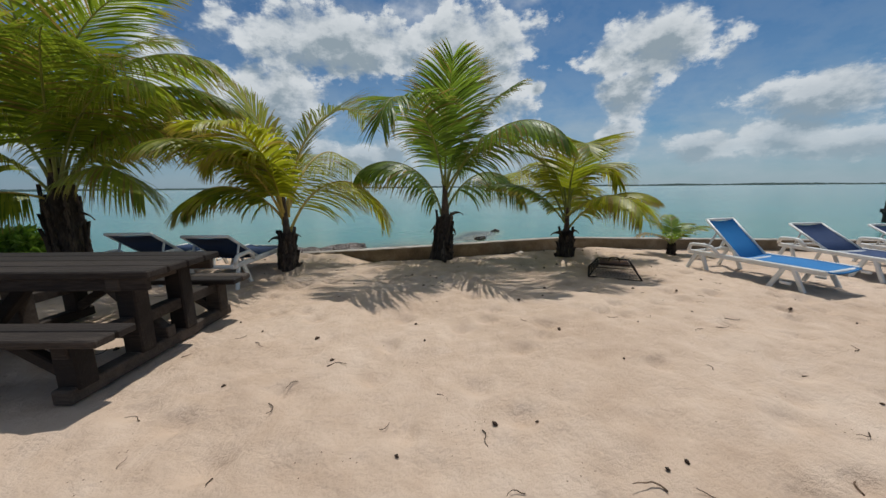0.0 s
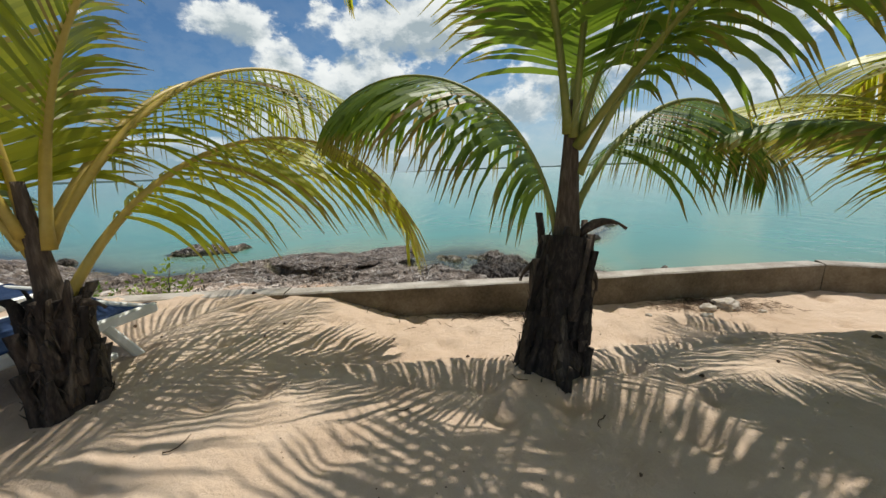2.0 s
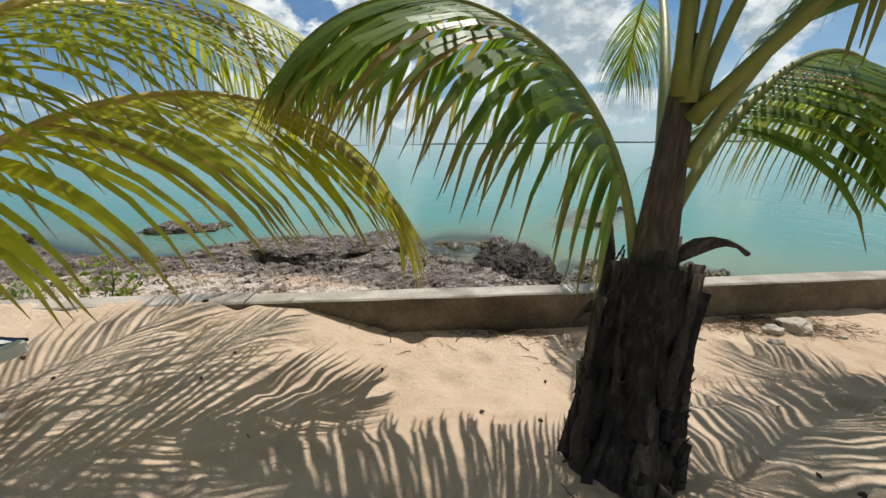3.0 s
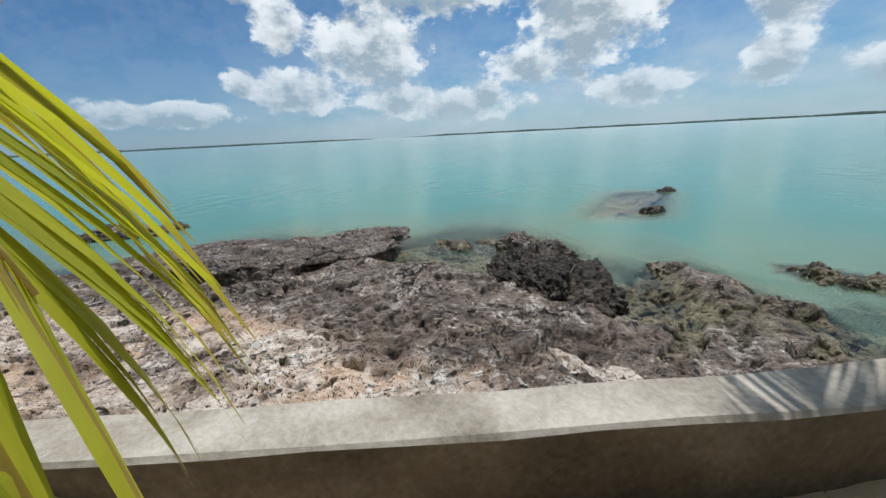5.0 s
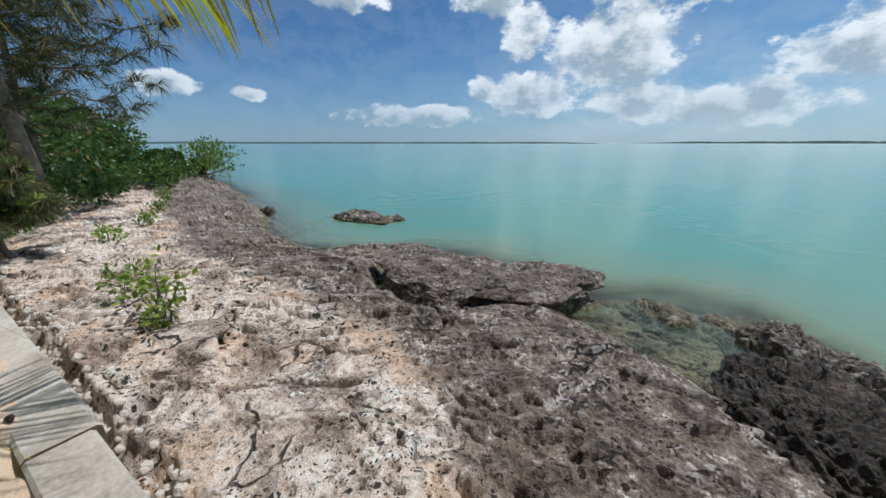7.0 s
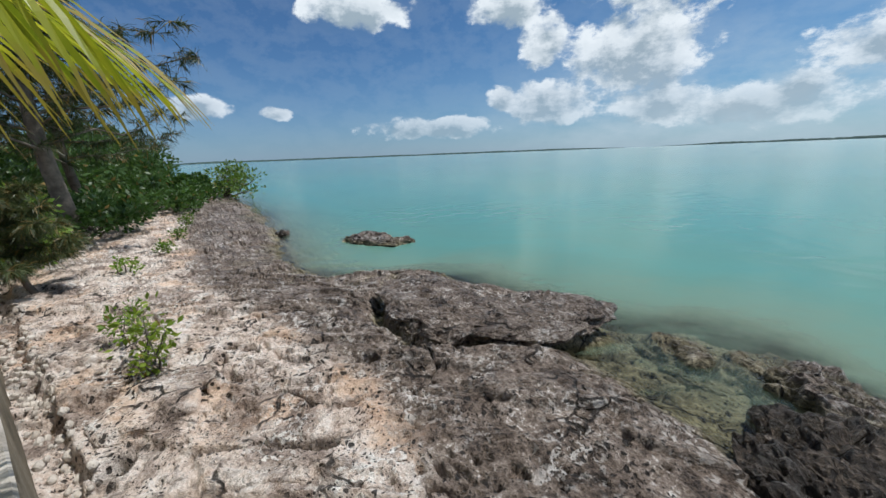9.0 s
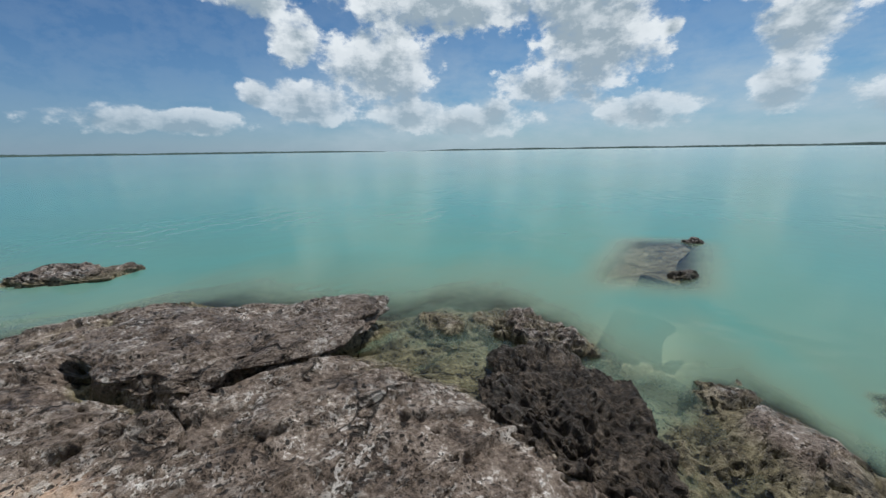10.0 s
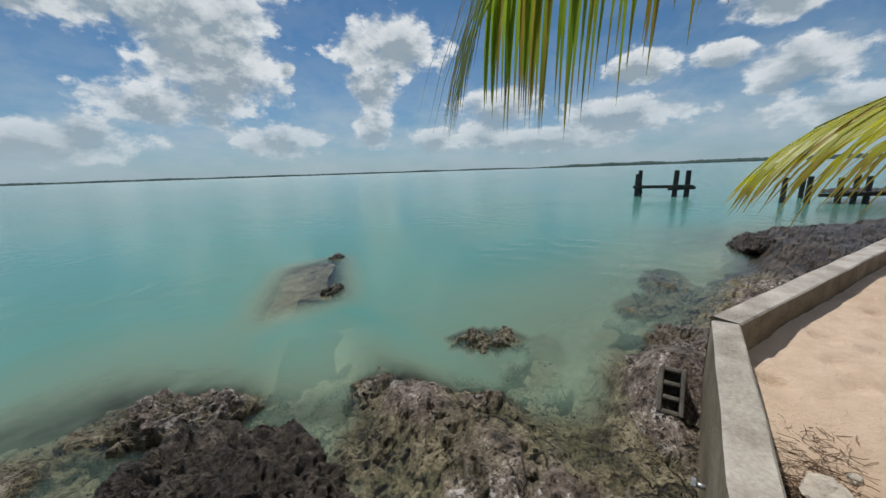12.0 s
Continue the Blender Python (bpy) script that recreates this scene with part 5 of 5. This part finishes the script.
rs = random.Random(77)
shrub("mangrove_seedling", (-3.53, 9.17, -0.50), [(0.02, 0.06, 0.50), (-0.42, -0.06, 0.34), (0.22, 0.16, 0.42), (0.14, 0.02, 0.20), (-0.24, 0.02, 0.40), (-0.06, 0.06, 0.36)],
      0.060, LEAF_SEEDLING, 5, "sparse yellow-green mangrove seedling growing from the rock", 31, 0.070, 0.010)
shrub("mangrove_seedling", (-4.35, 9.0, -0.48), [(0.0, 0.05, 0.26), (-0.16, 0.02, 0.22), (0.16, 0.04, 0.2)],
      0.045, LEAF_BUSH, 8, "small green mangrove seedling growing from the rock", 32, 0.075, 0.007)
for k, (x, y) in enumerate([(-8.3, 9.4), (-9.6, 9.6), (-11.5, 9.9)]):
    shrub("low_plant", (x, y, -0.52), [(rs.uniform(-.2, .2), rs.uniform(-.1, .1), rs.uniform(.1, .2)) for _ in range(4)], 0.05, LEAF_BUSH, 8,
          "low green plant in a crack of the rock", 40 + k, 0.07, 0.006, group="plants in the rock")


def shore_bush(at, size, mat, leaf, label, seed, count=34, clumps=70, category="bush"):
    """A dense rounded bush with an uneven outline."""
    rng = random.Random(seed)
    root = new("bush")
    root.location = at
    tagged(root, label, category, "bushes along the shore")
    centres, pieces = [], []
    for k in range(clumps):
        a, e = rng.uniform(0, 2 * math.pi), math.acos(rng.uniform(0.0, 1.0))
        r = rng.uniform(0.45, 1.0)
        p = Vector((math.cos(a) * math.sin(e) * size[0] * r, math.sin(a) * math.sin(e) * size[1] * r, 0.10 + math.cos(e) * size[2] * r))
        centres.append((*p, min(size) * rng.uniform(0.16, 0.30)))
        if k % 4 == 0:
            line = branch_line((rng.uniform(-0.1, 0.1), rng.uniform(-0.1, 0.1), -0.15), p, rng)
            pieces.append(tube(line, [0.022 * (1 - 0.8 * i / 5) for i in range(6)], 6))
    v, f = joined(pieces)
    mesh_object("branchwork", v, f, TWIG, root, True)
    leaf_cloud("foliage", centres, None, leaf, count, mat, root, seed + 1, 0.55)
    return root


shore_bush((-8.6, 7.4, -0.35), (1.15, 0.9, 0.95), LEAF_BUSH, 0.10, "bright green broad-leaved seagrape bush beside the wall's end", 51, 40, 80)
shore_bush((-11.5, 8.1, -0.4), (1.8, 1.2, 0.80), LEAF_DARK, 0.12, "dark green mangrove bush on the rocky shore", 52, 46, 90)
shore_bush((-15.5, 9.2, -0.45), (2.4, 1.5, 0.85), LEAF_DARK, 0.15, "dark green mangrove bush on the rocky shore", 53, 46, 90)
shore_bush((-20.5, 10.4, -0.45), (3.0, 1.6, 0.9), LEAF_DARK, 0.18, "dark green mangrove bush on the rocky shore", 54, 46, 90)
shrub("mangrove_bush", (-20.6, 11.9, -0.62), [(3.2, 0.6, 0.4), (2.6, 0.9, 0.75), (0.9, 0.3, 1.0), (0.2, 0.8, 1.1), (-0.6, 0.2, 1.0), (1.2, 0.2, 0.6), (-1.4, 0.5, 1.2), (0.5, 1.1, 0.8), (-0.9, 1.0, 0.8)],
      0.15, LEAF_MANGROVE, 22, "spreading green mangrove leaning out over the water", 55, 0.40, 0.05, "bush", "bushes along the shore")
shore_bush((-23, 6.3, -0.2), (4.2, 2.4, 2.2), LEAF_DARK, 0.24, "dense dark green thicket behind the shore", 66, 50, 120)
shore_bush((-60, 4.0, -0.2), (16, 6, 6), LEAF_DARK, 0.6, "dense dark green thicket far along the shore", 67, 60, 150)
shore_bush((-34, 8.0, -0.2), (5, 3, 3.2), LEAF_DARK, 0.3, "dense dark green thicket behind the shore", 56, 46, 110)
shore_bush((-14, 4.5, -0.2), (3.2, 2.6, 2.6), LEAF_DARK, 0.2, "dense dark green thicket behind the shore", 57, 60, 130)
shore_bush((-7.2, 8.9, -0.55), (0.2, 0.2, 0.2), LEAF_BUSH, 0.05, "low green plant in a crack of the rock", 58, 14, 14, "plant")
shore_bush((-5.2, 7.6, 0.0), (0.5, 0.3, 0.42), LEAF_BUSH, 0.09, "rounded green bush growing behind the sea wall", 59, 40, 70)


def casuarina(at, height, spread_m, label, seed, limbs, needles, dens=26):
    """A feathery she-oak: slim limbs with drooping bunches of needles."""
    rng = random.Random(seed)
    root = new("casuarina_tree")
    root.location = at
    tagged(root, label, "tree", "casuarinas on the shore")
    trunk = [(0.06 * math.sin(i * 0.8), 0.05 * math.cos(i), -0.2 + (height + 0.2) * i / 10) for i in range(11)]
    v, f = tube(trunk, [0.035 * height ** 0.75 * (1 - 0.85 * i / 10) for i in range(11)], 9)
    mesh_object("trunk", v, f, TWIG, root, True)
    verts, faces, along, twigs = [], [], [], []
    for k in range(limbs):
        h = height * (0.22 + 0.75 * (k + rng.random()) / limbs)
        a = k * 2.4 + rng.uniform(-0.5, 0.5)
        reach = spread_m * (1.05 - 0.75 * (h / height) ** 1.4) * rng.uniform(0.7, 1.1)
        tip = Vector((math.cos(a) * reach, math.sin(a) * reach, h + reach * rng.uniform(0.05, 0.45)))
        line = branch_line((0, 0, h), tip, rng, 6, 0.05)
        twigs.append(tube(line, [0.018 * reach ** 0.5 * (1 - 0.8 * i / 6) for i in range(7)], 5))
        for i in range(1, 7):
            for _ in range(5):
                sub = line[i] + Vector((rng.uniform(-1, 1), rng.uniform(-1, 1), rng.uniform(-0.3, 0.5))) * 0.22 * spread_m * 0.6
                twigs.append(tube([line[i], sub], [0.006, 0.003], 4, False))
                for _ in range(dens):
                    s = line[i].lerp(sub, rng.uniform(0.15, 1.0))
                    d = ((sub - line[i]).normalized() * 0.9 + Vector((rng.uniform(-1, 1), rng.uniform(-1, 1), rng.uniform(-0.9, 0.5)))).normalized()
                    ln = needles * rng.uniform(0.6, 1.3)
                    side = d.cross(Vector((rng.uniform(-1, 1), rng.uniform(-1, 1), 1))).normalized() * (0.0042 * (needles / 0.16))
                    o = len(verts)
                    m = s + d * ln * 0.5
                    e = s + d * ln + Vector((0, 0, -0.25 * ln))
                    verts += [s - side, s + side, m + side * 0.9, m - side * 0.9, e]
                    along += [0, 0, 0.4, 0.4, 0.8]
                    faces += [(o, o + 1, o + 2, o + 3), (o + 3, o + 2, o + 4)]
    v, f = joined(twigs)
    mesh_object("branchwork", v, f, TWIG, root, True)
    mesh_object("needle_crown", verts, faces, NEEDLE, root, attrs={"along": along})
    return root


casuarina((-6.95, 8.02, -0.50), 1.30, 0.72, "small rounded dark green casuarina on the rock", 61, 16, 0.15, 34)
casuarina((-10.4, 8.0, -0.4), 7.2, 2.9, "tall dark feathery casuarina tree on the shore", 62, 34, 0.26, 26)
casuarina((-15.5, 7.6, -0.3), 6.2, 2.8, "tall dark feathery casuarina tree on the shore", 63, 26, 0.32, 20)
casuarina((-13.0, 5.2, -0.3), 7.5, 2.8, "tall dark feathery casuarina tree on the shore", 64, 28, 0.32, 20)


# ---- remains of old jetties ----
def pile(x, y, top, r, parent, lean=(0, 0)):
    v, f = tube([(x, y, -3.0), (x + lean[0] * 0.7, y + lean[1] * 0.7, SEA), (x + lean[0], y + lean[1], top)], [r * 1.05, r, r * 0.93], 10)
    return mesh_object("post", v, f, PILE, parent)


def jetty_frame():
    root = new("jetty_remains")
    tagged(root, "four dark timber piles joined by a cross beam in the sea", "jetty")
    pile(20.9, 18.6, 0.50, 0.12, root)
    pile(22.2, 18.9, 0.68, 0.12, root, (-0.05, 0.1))
    pile(21.5, 16.95, 0.66, 0.13, root, (0.1, -0.05))
    pile(21.9, 16.45, 0.64, 0.13, root)
    part("cross_beam", beam_bm((20.75, 18.75, -0.22), (21.75, 16.1, -0.20), 0.12, 0.17, 0.01), PILE, root)
    part("cross_beam", beam_bm((20.6, 18.5, -0.30), (22.5, 19.05, -0.30), 0.12, 0.15, 0.01), PILE, root)
    part("cross_beam", beam_bm((21.2, 17.1, -0.32), (22.3, 16.2, -0.30), 0.12, 0.16, 0.01), PILE, root)
    part("brace", beam_bm((21.95, 18.75, -0.65), (21.4, 18.65, 0.15), 0.08, 0.10, 0.01), PILE, root)


def broken_jetty():
    root = new("broken_jetty")
    tagged(root, "dark timber piles with a sagging plank deck in the sea", "jetty")
    for x, y, top in ((20.0, 12.4, 0.30), (20.25, 11.7, 0.34), (20.7, 10.9, 0.26), (21.2, 10.2, 0.30), (23.0, 12.2, 0.32), (23.4, 10.6, 0.30)):
        pile(x, y, top, 0.10, root)
    part("cross_beam", beam_bm((20.4, 11.4, -0.42), (21.6, 9.4, -0.36), 0.12, 0.14, 0.01), PILE, root)
    part("cross_beam", beam_bm((23.2, 11.6, -0.42), (23.9, 9.6, -0.36), 0.12, 0.14, 0.01), PILE, root)
    for k in range(11):
        y = 11.3 - 0.17 * k
        part("deck_plank", beam_bm((20.4 + 0.07 * k, y, -0.30 + 0.01 * (k % 3)), (23.4 + 0.06 * k, y - 0.05, -0.31 + 0.015 * (k % 2)), 0.14, 0.04, 0.006), PILE, root)


jetty_frame()
broken_jetty()


# ---- hollow block and fixings by the wall ----
def hollow_block():
    root = new("concrete_block")
    # the open cells look up and inland, the long side leans back on the rock
    face = Vector((-0.72, -0.28, 0.63)).normalized()
    length = (Vector((0.30, 0.10, 1.0)) - face * face.dot(Vector((0.30, 0.10, 1.0)))).normalized()
    turn = Matrix((face, length.cross(face), length)).transposed().to_4x4()
    root.matrix_world = Matrix.Translation((2.40, 10.42, -0.53)) @ turn
    tagged(root, "dark wet hollow concrete block propped against the sea wall", "block")
    w, d, h = 0.14, 0.155, 0.31
    for side in (-1, 1):
        part("face_shell", box_bm((w, 0.028, h), (0, side * (d / 2 - 0.014), 0), None, 0.006), BLOCK, root)
    for k in range(4):
        part("web", box_bm((w, d - 0.058, 0.028), (0, 0, -h / 2 + 0.014 + (h - 0.028) * k / 3), None, 0.005), BLOCK, root)
    part("floor", box_bm((0.02, d - 0.058, h - 0.058), (-w / 2 + 0.012, 0, 0), None, 0.003), BLOCK, root)


hollow_block()


def wall_bolt():
    root = new("anchor_bolt")
    root.matrix_world = pose(1.255, 9.925, -0.14, 90, 0, 15.4)
    tagged(root, "dull steel anchor bolt in the wall's sea face", "bolt")
    v, f = tube([(0, 0, -0.02), (0, 0, -0.05)], [0.010, 0.010], 8)
    mesh_object("shank", v, f, STEEL, root, True)
    v, f = tube([(0, 0, -0.05), (0, 0, -0.065)], [0.020, 0.020], 6)
    mesh_object("nut", v, f, STEEL, root)


wall_bolt()

# ---- far shores and a boat ----


def far_shore(name, a0, a1, dist, low, high, label, seed):
    """A thin wooded strip on the horizon, uneven along its crest."""
    verts, faces = [], []
    n = int((a1 - a0) * 8)
    for i in range(n + 1):
        u = i / n
        a = radians(a0 + (a1 - a0) * u)
        end = min(1, u * 9, (1 - u) * 9 + 0.15)
        k = 0.5 + 0.5 * noise.noise(Vector((u * 17, seed, 0))) + 0.25 * noise.noise(Vector((u * 190, seed, 3)))
        h = (low + (high - low) * max(0, k)) * end
        for r, z in ((dist - 30, SEA - 0.5), (dist - 22, SEA + h * 0.55), (dist, SEA + h), (dist + 60, SEA - 0.5)):
            verts.append((math.sin(a) * r, math.cos(a) * r, z))
    for i in range(n):
        for k in range(3):
            b = 4 * i + k
            faces.append((b, b + 4, b + 5, b + 1))
    return tagged(mesh_object(name, verts, faces, WOODLAND), label, "far shore", kind="structure")


far_shore("backdrop_west", -93, -23.6, 1500, 3.5, 9.0, "low dark green wooded shore on the horizon", 1)
far_shore("backdrop_north", -20.2, 55, 2400, 5.0, 15.0, "thin dark wooded cay along the horizon", 2)
far_shore("backdrop_east", 50, 115, 1500, 5.0, 17.0, "low dark wooded shore on the horizon", 3)


def small_boat():
    root = new("motor_boat")
    root.location = (-130, 10.0, SEA)
    tagged(root, "small white motor boat moored far off", "boat")
    bm = bmesh.new()
    rings = []
    for i in range(9):
        u = i / 8
        w = 0.9 * math.sin(math.pi * min(1, 0.25 + 0.75 * (1 - u))) ** 0.6 if u < 1 else 0.05
        w = max(w, 0.05)
        x = -2.6 + 5.2 * u
        rings.append([bm.verts.new((x, s * w * k, z)) for s, k, z in ((-1, 1, 0.75 + 0.25 * u * u), (-1, 0.75, 0.0), (0, 0, -0.3), (1, 0.75, 0.0), (1, 1, 0.75 + 0.25 * u * u))])
    for a, b in zip(rings, rings[1:]):
        for k in range(4):
            bm.faces.new((a[k], a[k + 1], b[k + 1], b[k]))
        bm.faces.new((a[4], a[0], b[0], b[4]))
    bm.faces.new(rings[0])
    part("hull", bm, BOAT_WHITE, root)
    part("cabin", box_bm((1.5, 1.1, 0.8), (0.3, 0, 1.15), None, 0.1), BOAT_WHITE, root)


small_boat()

# ---- small things on the sand ----
rt = random.Random(5)


def litter(name, n, area, make, label, category, group):
    """Single small things lying on the sand, built a few ways and copied."""
    kinds = []
    for k in range(5):
        v, f = make(rt)
        ob = mesh_object(name, v, f, DRIED, None, True)
        kinds.append(ob.data)
        bpy.data.objects.remove(ob)
    for _ in range(n):
        x, y = rt.uniform(*area[0]), rt.uniform(*area[1])
        z = float(sand_z(np.array([x]), np.array([y]))[0])
        ob = new(name, rt.choice(kinds))
        s = rt.uniform(0.6, 1.4)
        ob.matrix_world = pose(x, y, z + 0.003, rt.uniform(-6, 6), rt.uniform(-6, 6), rt.uniform(0, 360)) @ Matrix.Diagonal((s, s, s, 1))
        tagged(ob, label, category, group)


def twig_shape(r):
    p, pts, a = Vector((0, 0, 0.002)), [], r.uniform(-0.4, 0.4)
    for i in range(6):
        pts.append(p.copy())
        a += r.uniform(-0.7, 0.7)
        p = p + Vector((math.cos(a), math.sin(a), r.uniform(-0.1, 0.12))) * 0.018
    return tube(pts, [0.0024 * (1 - 0.1 * i) for i in range(6)], 5)


def chip_shape(r):
    v, f = tube([(0, 0, 0), (0.012, 0.002, 0.004), (0.026, -0.002, 0.002)], [0.004, 0.009, 0.003], 6)
    return v, f


litter("twig", 90, ((-2.6, 3.6), (4.0, 8.8)), twig_shape, "thin dark dried twig lying on the sand", "twig", "twigs on the sand")
litter("leaf_scrap", 70, ((-2.6, 3.6), (4.0, 8.9)), chip_shape, "brown scrap of dried leaf on the sand", "leaf litter", "leaf scraps on the sand")
litter("twig", 46, ((-1.3, 0.6), (8.85, 9.14)), twig_shape, "thin dark dried twig at the foot of the sea wall", "twig", "twigs by the wall")


def coral_stone(x, y, r, seed):
    bm = bmesh.new()
    bmesh.ops.create_icosphere(bm, subdivisions=3, radius=1)
    for v in bm.verts:
        p = v.co.copy()
        v.co = Vector((p.x * r, p.y * r * 0.8, p.z * r * 0.55)) * (1 + 0.35 * noise.noise(p * 1.6 + Vector((seed, 0, 0))) + 0.12 * noise.noise(p * 6))
    ob = part("coral_stone", bm, CORAL)
    ob.location = (x, y, float(sand_z(np.array([x]), np.array([y]))[0]) + r * 0.2)
    tagged(ob, "bleached coral stone half buried in sand by the wall", "stone", "stones along the wall")


for k, (x, y, r) in enumerate([(1.48, 9.42, 0.05), (1.05, 9.40, 0.025), (1.95, 9.60, 0.03), (1.72, 9.66, 0.10), (1.56, 9.60, 0.06)]):
    coral_stone(x, y, r, k)


def dry_weed(cx, cy, wide, deep, strands, seed):
    """A low mat of washed-up dry weed: thin curled strands heaped on the sand."""
    rng = random.Random(seed)
    pieces = []
    for _ in range(strands):
        x, y = cx + rng.gauss(0, wide), cy + rng.gauss(0, deep)
        y = min(y, float(wall_inner(np.array([x]))[0]) - 0.03)
        z = float(sand_z(np.array([x]), np.array([y]))[0]) + abs(rng.gauss(0.0, 0.012))
        a, bend, n = rng.uniform(0, 6.28), rng.uniform(-1.2, 1.2), 5
        p, pts = Vector((x, y, z)), []
        for i in range(n):
            pts.append(p.copy())
            p = p + Vector((math.cos(a + bend * i / n), math.sin(a + bend * i / n), rng.uniform(-0.25, 0.28))) * rng.uniform(0.010, 0.026)
        r = rng.uniform(0.0007, 0.0017)
        pieces.append(tube(pts, [r] * n, 4))
    v, f = joined(pieces)
    return tagged(mesh_object("dry_weed", v, f, DRIED), "dark mat of washed-up dry weed strands on sand", "seaweed", kind="stuff")


dry_weed(1.58, 9.70, 0.11, 0.05, 420, 1)
dry_weed(1.85, 9.72, 0.16, 0.07, 300, 2)
dry_weed(1.30, 9.60, 0.12, 0.04, 160, 3)
dry_weed(-0.15, 9.20, 0.30, 0.035, 200, 4)


def rubble():
    """Loose stones in the hollow between wall and shelf."""
    rng = random.Random(12)
    pieces = []
    for _ in range(190):
        x = rng.uniform(-5.5, -0.9)
        y = float(wall_inner(np.array([x]))[0]) + rng.uniform(0.20, 0.40)
        r = rng.uniform(0.007, 0.030)
        z = float(rock_z(np.array([x]), np.array([y]))[0]) + r * 0.35
        bm = bmesh.new()
        bmesh.ops.create_icosphere(bm, subdivisions=2, radius=r)
        vs = [Vector((x, y, z)) + v.co * (1 + 0.5 * noise.noise(v.co * 40 + Vector((x, y, 0)))) for v in bm.verts]
        fs = [tuple(v.index for v in f.verts) for f in bm.faces]
        bm.free()
        pieces.append((vs, fs))
    v, f = joined(pieces)
    tagged(mesh_object("rubble", v, f, CORAL), "loose pale stones along the foot of the wall", "rubble", kind="stuff")


rubble()
